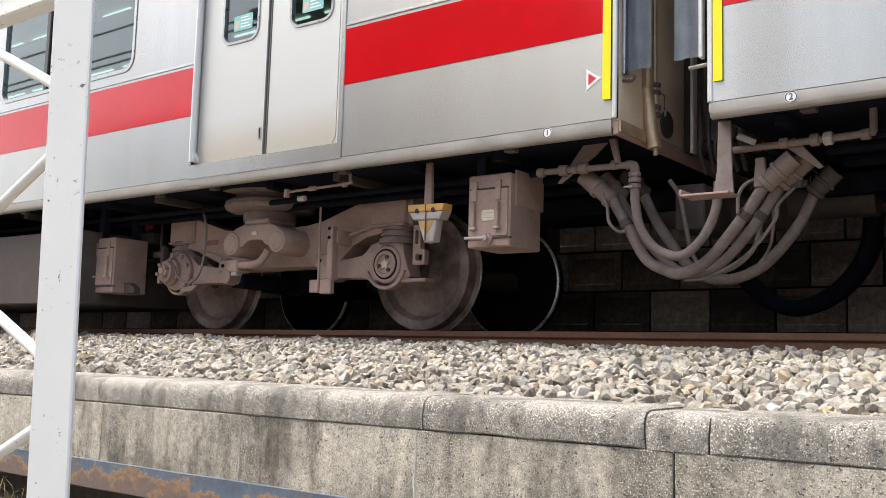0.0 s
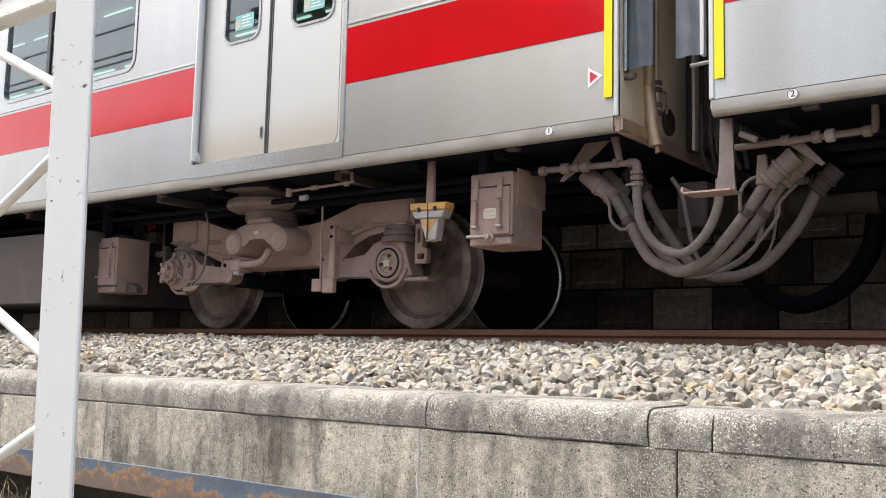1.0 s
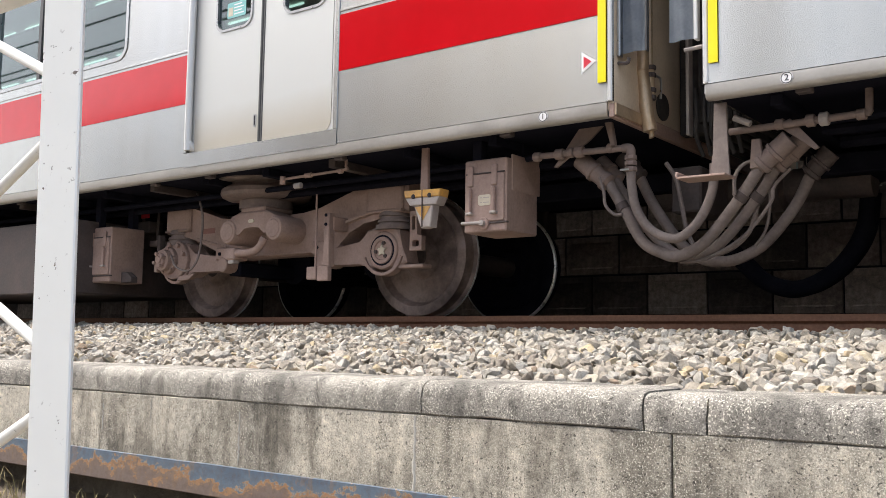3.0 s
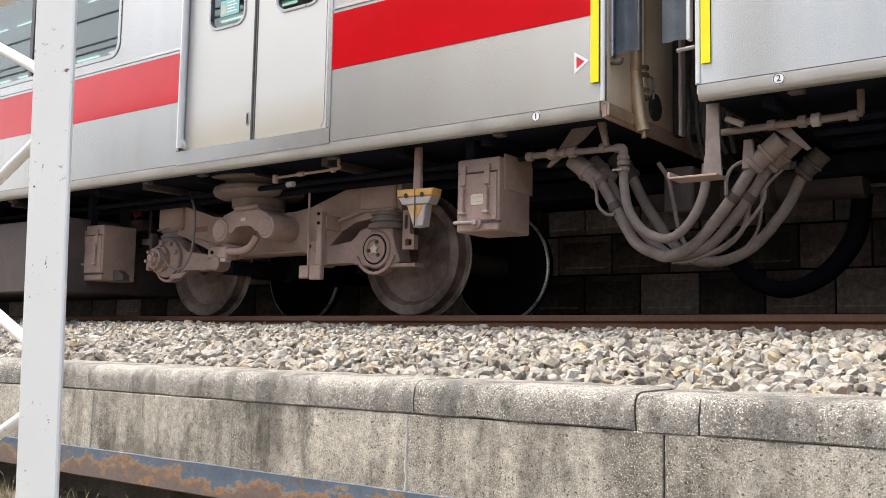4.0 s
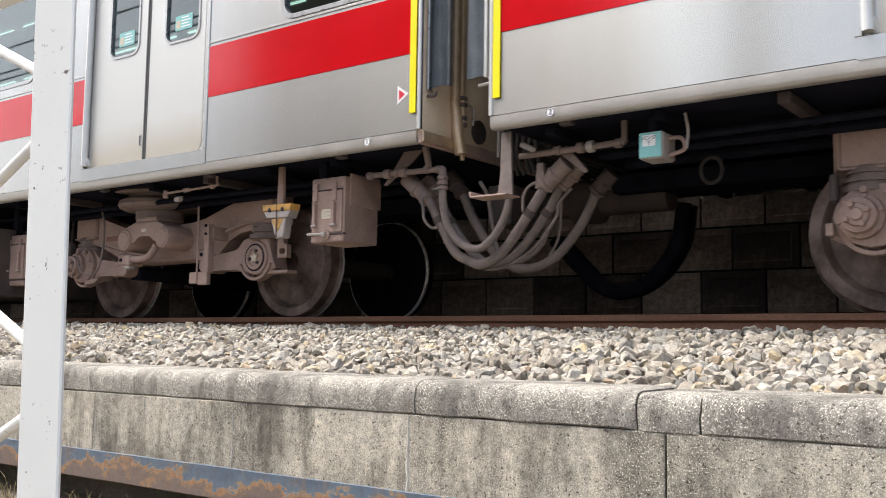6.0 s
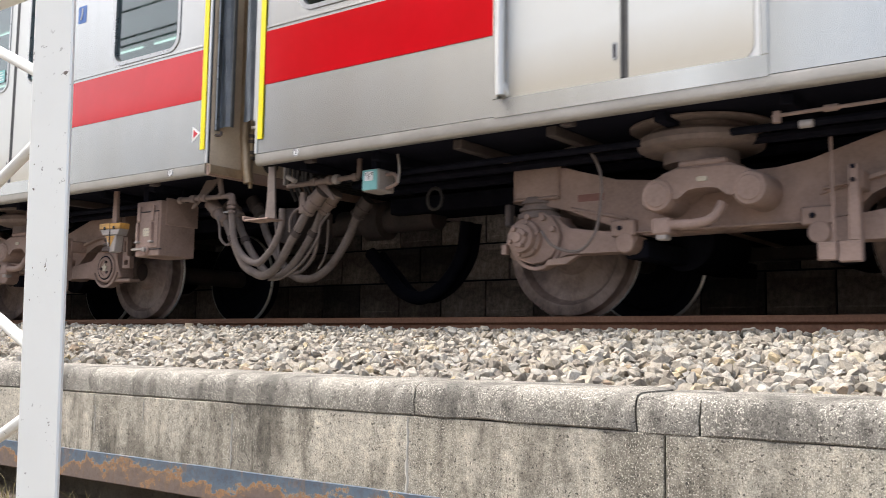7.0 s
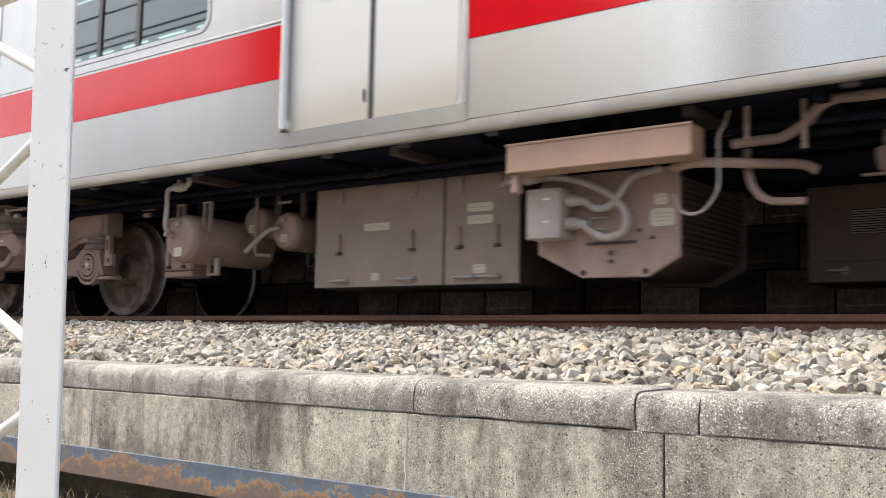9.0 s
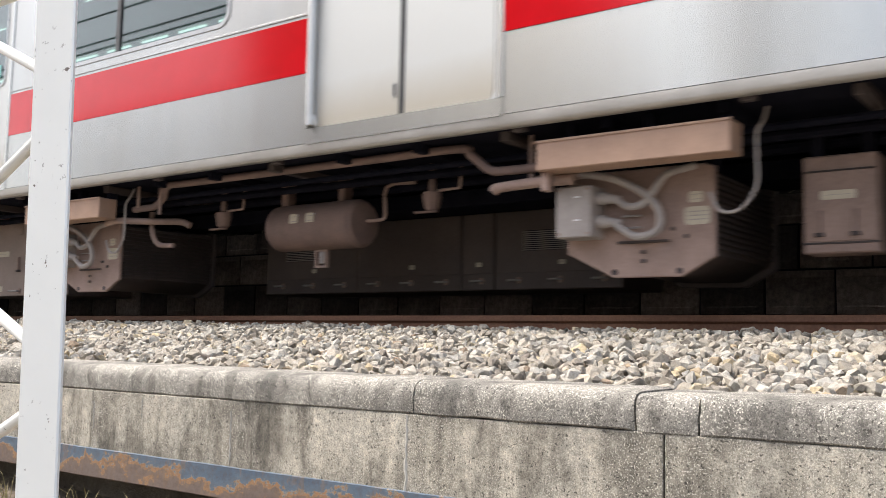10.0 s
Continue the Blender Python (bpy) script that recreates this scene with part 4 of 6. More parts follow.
            # slotted lifting bracket
            bm = sheet([(cx + 1.265, 0.4), (cx + 1.36, 0.4), (cx + 1.36, 0.49), (cx + 1.325, 0.5), (cx + 1.32, 0.65), (cx + 1.265, 0.65)], [rounded(cx + 1.28, cx + 1.306, 0.53, 0.62, 0.01), rounded(cx + 1.285, cx + 1.34, 0.425, 0.465, 0.012)], 4.66, 4.7)
            part("lifting_bracket", bm, M["dust"], lk)
            part("foot_plate", box(cx + 1.15, cx + 1.37, 4.66, 4.76, 0.29, 0.315, 0.006), M["dust"], lk)
        else:
            # stepped generator end with nuts
            gx = ax - 0.05
            bm = lathe((gx, 4.67, 0.425), (0.0, -1, 0), [(0, 0.13), (0.03, 0.128), (0.034, 0.108), (0.075, 0.104), (0.08, 0.085), (0.12, 0.08), (0.122, 0.055), (0.14, 0.05), (0.143, 0.03), (0.155, 0.026)], 24)
            part("earth_brush_housing", bm, M["dust"], lk, "stepped dusty earth brush housing")
            for k in range(6):
                a = radians(60 * k + 15)
                part("housing_bolt", cyl((gx + 0.094 * math.cos(a), 4.58, 0.425 + 0.094 * math.sin(a)), (gx + 0.094 * math.cos(a), 4.6, 0.425 + 0.094 * math.sin(a)), 0.011, 6), M["dust"], lk)
            plate = [(ax + 0.165 * math.cos(radians(a)), 0.43 + 0.15 * math.sin(radians(a))) for a in range(0, 360, 24)]
            part("bolted_plate", prism(plate, 4.625, 4.662, 0.006), M["dust"], lk)
            for a in (20, 62, 105, 148, 190):
                q = (ax + 0.135 * math.cos(radians(a)), 0.43 + 0.122 * math.sin(radians(a)))
                part("plate_bolt", cyl((q[0], 4.598, q[1]), (q[0], 4.626, q[1]), 0.018, 8), M["dust"], lk)
            for k in range(4):
                part("terminal_nut", cyl((gx + 0.05 * math.cos(k * 1.6 + 0.4), 4.508, 0.425 + 0.05 * math.sin(k * 1.6 + 0.4)), (gx + 0.05 * math.cos(k * 1.6 + 0.4), 4.55, 0.425 + 0.05 * math.sin(k * 1.6 + 0.4)), 0.014, 6), M["dust"], lk)
            part("end_clip", box(gx - 0.155, gx - 0.12, 4.6, 4.64, 0.34, 0.4, 0.004), M["dust"], lk)
            part("splash_plate", prism([(ax + 0.1, 0.3), (ax + 0.3, 0.318), (ax + 0.22, 0.27), (ax + 0.08, 0.265)], 4.6, 4.64, 0.004), M["dust"], lk)
            part("box_lug", box(cx - 1.235, cx - 1.2, 4.6, 4.66, 0.5, 0.63, 0.008), M["dust_shaded"], lk)
            bm = tube([(cx - 0.94, 4.52, 0.45), (cx - 0.85, 4.5, 0.36), (cx - 0.7, 4.5, 0.328), (cx - 0.6, 4.5, 0.42), (cx - 0.565, 4.5, 0.6), (cx - 0.57, 4.5, 0.74), (cx - 0.64, 4.52, 0.86), (cx - 0.76, 4.6, 0.915), (cx - 0.9, 4.7, 0.93)], 0.0085, 8)
            part("sensor_cable", bm, M["hose"], frame, "thin grey looping cable")
    part("makers_oval", prism(rounded(cx - 0.028, cx + 0.028, 0.635, 0.66, 0.012, 4), 4.463, 4.472), M["label"], frame)
    part("number_patch", box(cx - 0.8, cx - 0.64, 4.6785, 4.681, 0.62, 0.66, 0), M["faded_red"], frame, "faded red patch")
    # brake gear behind the wheels, in the near-black that stands for shade
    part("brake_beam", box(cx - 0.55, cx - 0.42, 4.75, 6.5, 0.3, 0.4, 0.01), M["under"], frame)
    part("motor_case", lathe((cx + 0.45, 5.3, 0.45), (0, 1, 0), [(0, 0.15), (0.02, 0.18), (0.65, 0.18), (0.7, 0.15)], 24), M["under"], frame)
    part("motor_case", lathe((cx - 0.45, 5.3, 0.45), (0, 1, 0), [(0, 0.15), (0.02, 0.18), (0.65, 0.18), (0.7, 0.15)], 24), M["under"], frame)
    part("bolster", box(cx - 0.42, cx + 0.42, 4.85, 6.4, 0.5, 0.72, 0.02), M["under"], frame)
    # hanging height-valve rod and its bracket
    part("valve_bracket", prism(P([(0.665, 0.31), (0.72, 0.31), (0.712, 0.66), (0.67, 0.66)]), 4.5, 4.56, 0.006), M["dust"], frame)
    for z in (0.645, 0.585):
        part("bracket_bolt", cyl((cx + 0.69, 4.49, z), (cx + 0.69, 4.505, z), 0.011, 6), M["under"], frame)
    part("bracket_arm", box(cx + 0.66, cx + 0.72, 4.54, 4.7, 0.55, 0.64, 0.006), M["dust"], frame)
    part("bracket_foot", box(cx + 0.622, cx + 0.725, 4.49, 4.53, 0.215, 0.312, 0.006), M["dust"], frame)
    part("bracket_foot", box(cx + 0.532, cx + 0.618, 4.485, 4.52, 0.225, 0.31, 0.006), M["dust"], frame)
    part("valve_rod", cyl((cx + 0.605, 4.5, 0.23), (cx + 0.598, 4.5, 0.79), 0.0075, 10), M["dust"], frame)
    # levelling cock under the floor
    cock = part("levelling_cock", tube([(cx + 0.37, 4.4, 0.88), (cx + 0.4, 4.4, 0.895), (cx + 0.92, 4.4, 0.905), (cx + 0.945, 4.4, 0.925), (cx + 0.945, 4.4, 0.97)], 0.0095, 8, 3), M["dust"], car)
    for x in (0.6, 0.63, 0.9):
        part("pipe_nut", cyl((cx + x - 0.016, 4.4, 0.9), (cx + x + 0.016, 4.4, 0.9), 0.017, 8), M["dust"], cock)
    part("cock_plug", cyl((cx + 0.47, 4.42, 0.845), (cx + 0.53, 4.42, 0.845), 0.02, 12), M["dust_light"], cock)
    part("cock_cap", cyl((cx + 0.375, 4.4, 0.86), (cx + 0.375, 4.4, 0.915), 0.02, 8), M["dust"], cock)
    for sx in (-1, 1):
        wheelset(car, cx + sx * 1.05)
    deepen(car, {"bogie_frame", "wheelset"}, 1.033, (centre, 0, -0.18), (cx - 1.6, cx + 1.6))


car_one = root("train_carriage", (-12, YC, 0), "stainless steel commuter carriage with a red stripe and yellow end strip", "train carriage", "carriages of the train")
shell(car_one, -21.9, -2.17, [-20.58, -15.56, -10.54, -5.525], [(-18.2, -16.3, 1.968, (-17.4,)), (-13.2, -11.3, 1.968, (-12.5,)), (-8.22, -6.29, 1.968, (-7.536,)), (-3.32, -2.55, 1.915, ())])
yellow_bar(car_one, -2.25, 1.136)
roundel(car_one, -2.572, "1")
bogie(car_one, -5.07, 0)
bogie(car_one, -18.9, -18.9)
car_two = root("train_carriage", (8, YC, 0), "stainless steel motor carriage with a red stripe and underfloor equipment", "train carriage", "carriages of the train")
shell(car_two, -1.704, 18.1, [0.185, 5.2, 10.22, 15.24], [(-1.31, -0.56, 1.94, ()), (2.41, 4.45, 1.96, (3.137, 3.63)), (7.44, 9.44, 1.96, (8.165,)), (12.46, 14.46, 1.96, (13.2,))])
yellow_bar(car_two, -1.672, 1.13)
roundel(car_two, -1.316, "2")

# ---- under the floor ----


def latch(host, x, y, z, h=0.11):
    part("latch", box(x - 0.009, x + 0.009, y - 0.024, y + 0.002, z - h / 2, z + h / 2, 0.003), M["dust"], host)
    part("latch_foot", box(x - 0.02, x + 0.02, y - 0.03, y + 0.002, z - h / 2 - 0.012, z - h / 2 + 0.008, 0.003), M["dust_shaded"], host)


def grip(host, x, y, z, w=0.12):
    bm = tube([(x - w / 2, y + 0.003, z), (x - w / 2, y - 0.03, z), (x + w / 2, y - 0.03, z), (x + w / 2, y + 0.003, z)], 0.0085, 8, 1, curved=False)
    part("grip", bm, M["dust_light"], host)
    part("grip_boss", cyl((x + w / 2 - 0.012, y - 0.012, z), (x + w / 2 - 0.012, y + 0.002, z), 0.026, 14), M["dust"], host)


def placard(host, x, y, z, w=0.11, h=0.035, lines=2):
    p = part("placard", prism(rounded(x - w / 2, x + w / 2, z - h / 2, z + h / 2, min(w, h) * 0.25, 4), y - 0.004, y + 0.001), M["label"], host, "yellowed plate with unreadable lines")
    for k in range(lines):
        zz = z + h * (0.22 - 0.44 * k / max(1, lines - 1)) if lines > 1 else z
        n = max(3, int(w / 0.022))
        for i in range(n):
            xx = x - w * 0.4 + w * 0.8 * (i + 0.5) / n
            part("placard_mark", box(xx - w * (0.26 + 0.08 * (i * 7 % 3 - 1)) / n, xx + w * (0.3 + 0.1 * (i * 5 % 3 - 1)) / n, y - 0.0044, y - 0.004, zz - h * 0.035, zz + h * 0.035, 0), M["dust_light"], host)


def switch_box(car, x0, x1, z0, z1, y0, y1, hinges, label=True):
    b = part("switch_box", box(x0, x1, y0, y1, z0, z1, 0.008), M["dust"], car, "dusty brown steel switch box with latched lid")
    w = x1 - x0
    part("box_lid", prism(rounded(x0 + 0.02, x1 - 0.012, z0 + 0.06, z1 - 0.085, 0.01, 2), y0 - 0.008, y0 + 0.001, 0.002), M["dust"], b)
    part("lid_fold", box(x0 + 0.015, x1 - 0.01, y0 - 0.012, y0 + 0.001, z1 - 0.083, z1 - 0.076, 0.002), M["dust_shaded"], b)
    part("lower_lip", box(x0 - 0.004, x1 + 0.004, y0 - 0.006, y0 + 0.02, z0 + 0.045, z0 + 0.055, 0.002), M["dust_shaded"], b)
    for hx in hinges:
        part("hinge_strap", box(hx - 0.018, hx + 0.018, y0 - 0.018, y0 + 0.001, z1 - 0.15, z1 - 0.035, 0.004), M["dust"], b)
        part("clasp", box(hx - 0.014, hx + 0.012, y0 - 0.03, y0 + 0.001, z1 - 0.3, z1 - 0.16, 0.005), M["dust"], b)
        part("clasp_foot", box(hx - 0.018, hx + 0.022, y0 - 0.036, y0 + 0.001, z1 - 0.31, z1 - 0.295, 0.004), M["dust_light"], b)
    if label:
        placard(b, (x0 + x1) / 2 + 0.004, y0 - 0.008, z1 - 0.23, 0.085, 0.06)
    part("box_hanger", box(x0 + 0.03, x0 + 0.09, y0 + 0.03, y0 + 0.09, z1 - 0.01, 0.985, 0.004), M["under"], b)
    part("box_hanger", box(x1 - 0.09, x1 - 0.03, y1 - 0.1, y1 - 0.04, z1 - 0.01, 0.985, 0.004), M["under"], b)
    return b


def underframe(car, x0, x1):
    """Cross members, long pipes and small clips under the floor."""
    rng = random.Random(int(x0 * 10))
    x = x0 + 0.3
    while x < x1 - 0.3:
        # most members take the shade black, every third the shaded dust tone
        part("cross_member", box(x - 0.03, x + 0.03, SIDE + 0.16, FAR - 0.16, 0.93, 0.984, 0.004), M["under"] if int(x / 0.62) % 3 else M["dust_shaded"], car)
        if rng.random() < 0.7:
            part("sill_clip", box(x + 0.12, x + 0.19, SIDE + 0.05, SIDE + 0.1, 0.945, 0.975, 0.004), M["dust_shaded"], car)
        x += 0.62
    # pipes up by the floor are blackened to stand for the shade there
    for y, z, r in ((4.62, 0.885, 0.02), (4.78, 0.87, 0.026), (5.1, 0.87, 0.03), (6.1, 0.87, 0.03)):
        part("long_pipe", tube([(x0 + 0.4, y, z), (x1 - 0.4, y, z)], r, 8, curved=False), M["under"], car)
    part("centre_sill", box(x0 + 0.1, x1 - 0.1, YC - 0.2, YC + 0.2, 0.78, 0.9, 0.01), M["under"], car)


def tank(car, centre, axis, r, length, mat="dust", label="dusty brown cylindrical air tank"):
    e = r * 0.35
    prof = [(0, 0.0), (0.012, r * 0.5), (e * 0.5, r * 0.85), (e, r * 0.985), (e + 0.02, r), (length - e, r), (length - e * 0.4, r * 0.85), (length, 0.0)]
    return part("air_tank", lathe(centre, axis, prof, 32), M[mat], car, label)


def traction_unit(car, dx):
    """Cover, connection box, cables and the octagonal reactor behind them."""
    X = lambda v: v + dx
    duct = part("cable_duct", box(X(6.892), X(7.94), 4.3, 4.46, 0.721, 0.878, 0.006), M["duct"], car, "tan dusty sheet metal cable duct")
    part("duct_lip", box(X(6.888), X(7.944), 4.294, 4.305, 0.868, 0.882, 0.002), M["duct"], duct)
    part("duct_bracket", box(X(6.9), X(6.94), 4.34, 4.4, 0.62, 0.722, 0.004), M["dust"], duct)
    for x in (7.0, 7.45, 7.85):
        part("duct_hanger", box(X(x), X(x + 0.05), 4.42, 4.5, 0.87, 0.985, 0.004), M["under"], duct)
    eb = part("connection_box", box(X(6.992), X(7.197), 4.35, 4.52, 0.364, 0.634, 0.007), M["dust_light"], car, "light grey connection box with two cable glands")
    for z in (0.45, 0.57):
        part("slot_label", box(X(7.1), X(7.135), 4.346, 4.351, z, z + 0.008, 0), M["white"], eb)
    for bx, bz in ((7.01, 0.385), (7.18, 0.385), (7.01, 0.615), (7.18, 0.615)):
        part("box_screw", cyl((X(bx), 4.344, bz), (X(bx), 4.352, bz), 0.007, 8), M["dust"], eb)
    for z in (0.573, 0.452):
        part("gland", lathe((X(7.197), 4.43, z), (1, 0, -0.12), [(0, 0.034), (0.05, 0.034), (0.055, 0.028), (0.1, 0.022), (0.13, 0.018)], 14), M["dust_light"], eb)
    part("cable", tube([(X(7.3), 4.43, 0.557), (X(7.38), 4.42, 0.515), (X(7.46), 4.42, 0.53), (X(7.515), 4.43, 0.6), (X(7.57), 4.45, 0.67), (X(7.7), 4.5, 0.71)], 0.019, 10), M["dust_light"], eb, "light grey looping power cable")
    part("cable", tube([(X(6.95), 4.42, 0.69), (X(7.12), 4.42, 0.7), (X(7.3), 4.42, 0.66), (X(7.46), 4.42, 0.575), (X(7.54), 4.42, 0.48), (X(7.53), 4.42, 0.39), (X(7.43), 4.42, 0.36), (X(7.34), 4.425, 0.4), (X(7.29), 4.43, 0.44)], 0.02, 10), M["dust_light"], eb, "light grey looping power cable")
    part("conduit", tube([(X(6.8), 4.42, 0.68), (X(6.85), 4.42, 0.7), (X(7.1), 4.42, 0.702)], 0.024, 10), M["dust"], eb)
    P = lambda lst: [(X(a), b) for a, b in lst]
    face = [(6.98, 0.66), (6.98, 0.296), (7.25, 0.163), (7.62, 0.16), (7.795, 0.255), (7.795, 0.7), (7.74, 0.72), (7.03, 0.72)]
    unit = part("reactor", prism(P(face), 4.5, 4.53, 0.005), M["dust"], car, "dusty octagonal smoothing reactor with ribbed body")
    body = [(a * 0.9 + 7.39 * 0.1, b * 0.92 + 0.04) for a, b in face]
    # body and end plate are coloured as shaded, only the face as lit
    part("reactor_body", prism(P(body), 4.53, 5.43, 0.01), M["dust_shaded"], unit)
    part("reactor_end", prism(P(face), 5.43, 5.46, 0.005), M["dust_shaded"], unit)
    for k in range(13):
        part("body_slat", box(X(7.745), X(7.785), 4.56, 5.41, 0.3 + k * 0.03, 0.308 + k * 0.03, 0), M["dust_shaded"], unit)
    for x, z in ((7.258, 0.191), (7.612, 0.19)):
        part("face_hole", cyl((X(x), 4.497, z), (X(x), 4.502, z), 0.016, 14), M["black"], unit)
    for x, z in ((7.42, 0.29), (7.42, 0.245), (7.65, 0.36), (7.58, 0.4)):
        part("face_bolt", cyl((X(x), 4.485, z), (X(x), 4.502, z), 0.011, 6), M["dust_shaded"], unit)
    for z in (0.475, 0.415):
        part("face_grip", tube([(X(7.3), 4.502, z), (X(7.31), 4.48, z), (X(7.4), 4.48, z), (X(7.41), 4.502, z)], 0.006, 6, 2, curved=False), M["dust_light"], unit)
    part("face_rail", box(X(7.28), X(7.56), 4.485, 4.502, 0.335, 0.348, 0.002), M["dust_shaded"], unit)
    placard(unit, X(7.705), 4.5, 0.46, 0.13, 0.09, 3)
    placard(unit, X(7.697), 4.5, 0.553, 0.07, 0.055, 2)
    for x in (7.05, 7.7):
        part("reactor_hanger", box(X(x), X(x + 0.06), 4.6, 4.68, 0.7, 0.985, 0.005), M["under"], unit)
    # side feed
    part("side_cable", tube([(X(7.76), 4.5, 0.57), (X(7.8), 4.5, 0.49), (X(7.86), 4.5, 0.464), (X(7.93), 4.5, 0.49), (X(7.992), 4.5, 0.585), (X(7.996), 4.5, 0.72), (X(7.997), 4.5, 0.84), (X(8.02), 4.52, 0.9), (X(8.03), 4.55, 0.97)], 0.0085, 8), M["dust_light"], duct, "thin grey side cable")


def car_one_gear():
    c = car_one
    underframe(c, -21.9, -2.17)
    b = switch_box(c, -3.124, -2.843, 0.432, 0.838, 4.3, 4.62, (-3.076, -2.916))
    part("handle_plate", cyl((-2.985, 4.285, 0.48), (-2.985, 4.303, 0.48), 0.034, 18), M["dust"], b)
    part("handle_knob", cyl((-2.985, 4.262, 0.48), (-2.985, 4.29, 0.48), 0.016, 12), M["dust_light"], b)
    part("handle_bar", cyl((-3.118, 4.268, 0.483), (-2.985, 4.268, 0.48), 0.009, 10), M["dust_light"], b, "pale worn handle bar")
    part("rear_plate", box(-2.85, -2.838, 4.35, 4.64, 0.66, 0.86, 0.004), M["dust"], b)
    b = switch_box(c, -6.762, -6.461, 0.25, 0.677, 4.3, 4.6, (-6.7, -6.53), False)
    part("side_lug", prism([(-6.46, 0.25), (-6.33, 0.25), (-6.33, 0.29), (-6.4, 0.33), (-6.46, 0.33)], 4.4, 4.46, 0.004), M["dust_shaded"], b)
    b = part("equipment_case", box(-10.2, -7.05, 4.36, 5.6, 0.18, 0.78, 0.01), M["dust_shaded"], c, "large dusty equipment case")
    latch(b, -7.3, 4.36, 0.4)
    latch(b, -7.15, 4.36, 0.62, 0.08)
    # shadowed valve group beyond the bogie, with its red tag
    v = part("valve_group", box(-7.08, -6.9, 4.95, 5.1, 0.72, 0.82, 0.008), M["dust_shaded"], c, "dark valve group with a red tag")
    part("red_tag", box(-7.0, -6.9, 4.935, 4.952, 0.845, 0.89, 0.003), M["red_ink"], v, "red plastic tag")
    part("valve_pipe", tube([(-7.25, 4.98, 0.9), (-7.04, 4.98, 0.9), (-7.02, 4.98, 0.8), (-7.02, 4.98, 0.6), (-6.9, 4.98, 0.58)], 0.014, 8, 3), M["dust_shaded"], v)
    part("valve_block", box(-6.9, -6.74, 4.96, 5.08, 0.6, 0.65, 0.006), M["pipe"], v)
    part("valve_stem", cyl((-6.84, 5.0, 0.65), (-6.84, 5.0, 0.985), 0.013, 8), M["dust_shaded"], v)
    # warning block on its strap
    strap = part("wedge_strap", prism([(-3.555, 0.72), (-3.495, 0.72), (-3.505, 0.985), (-3.548, 0.985)], 4.44, 4.47, 0.004), M["dust"], c)
    w = part("wedge_block", prism([(-3.628, 0.725), (-3.622, 0.68), (-3.364, 0.675), (-3.355, 0.718)], 4.378, 4.47, 0.005), M["orange"], c, "worn orange wedge-shaped guard block with a bare steel foot")
    part("wedge_collar", prism([(-3.62, 0.679), (-3.585, 0.632), (-3.39, 0.628), (-3.366, 0.674)], 4.382, 4.47, 0.005), M["dust_light"], w, "bare grey steel collar")
    part("lower_wedge", prism([(-3.56, 0.631), (-3.415, 0.629), (-3.435, 0.5), (-3.505, 0.495)], 4.39, 4.46, 0.006), M["dust_light"], w)
    part("wedge_paint", prism([(-3.548, 0.624), (-3.432, 0.622), (-3.488, 0.54)], 4.387, 4.391), M["orange"], w)
    part("wedge_seam", box(-3.492, -3.485, 4.377, 4.383, 0.5, 0.72, 0), M["dust_shaded"], w)
    for x in (-3.555, -3.435):
        part("bolt_hole", cyl((x, 4.375, 0.685), (x, 4.384, 0.685), 0.014, 14), M["black"], w)
    # brake pipe, elbow and its hose
    p = part("brake_pipe", tube([(-2.72, 4.4, 0.84), (-2.19, 4.4, 0.828)], 0.0175, 12, curved=False), M["pipe"], c, "dusty brake pipe with couplings")
    for x, r, w in ((-2.71, 0.026, 0.04), (-2.57, 0.03, 0.05), (-2.5, 0.026, 0.03), (-2.45, 0.03, 0.05), (-2.27, 0.026, 0.03)):
        part("pipe_union", cyl((x - w / 2, 4.4, 0.837), (x + w / 2, 4.4, 0.836), r, 10), M["pipe"], p)
    part("elbow", tube([(-2.2, 4.4, 0.828), (-2.168, 4.4, 0.825), (-2.156, 4.4, 0.81), (-2.156, 4.4, 0.74)], 0.024, 12, 4), M["pipe"], p)
    for z in (0.775, 0.745, 0.715):
        part("hose_nut", cyl((-2.156, 4.4, z - 0.012), (-2.156, 4.4, z + 0.012), 0.033, 8), M["pipe"], p)
    part("hose_clip", box(-2.2, -2.15, 4.36, 4.37, 0.705, 0.715, 0.002), M["steel_plain"], p)
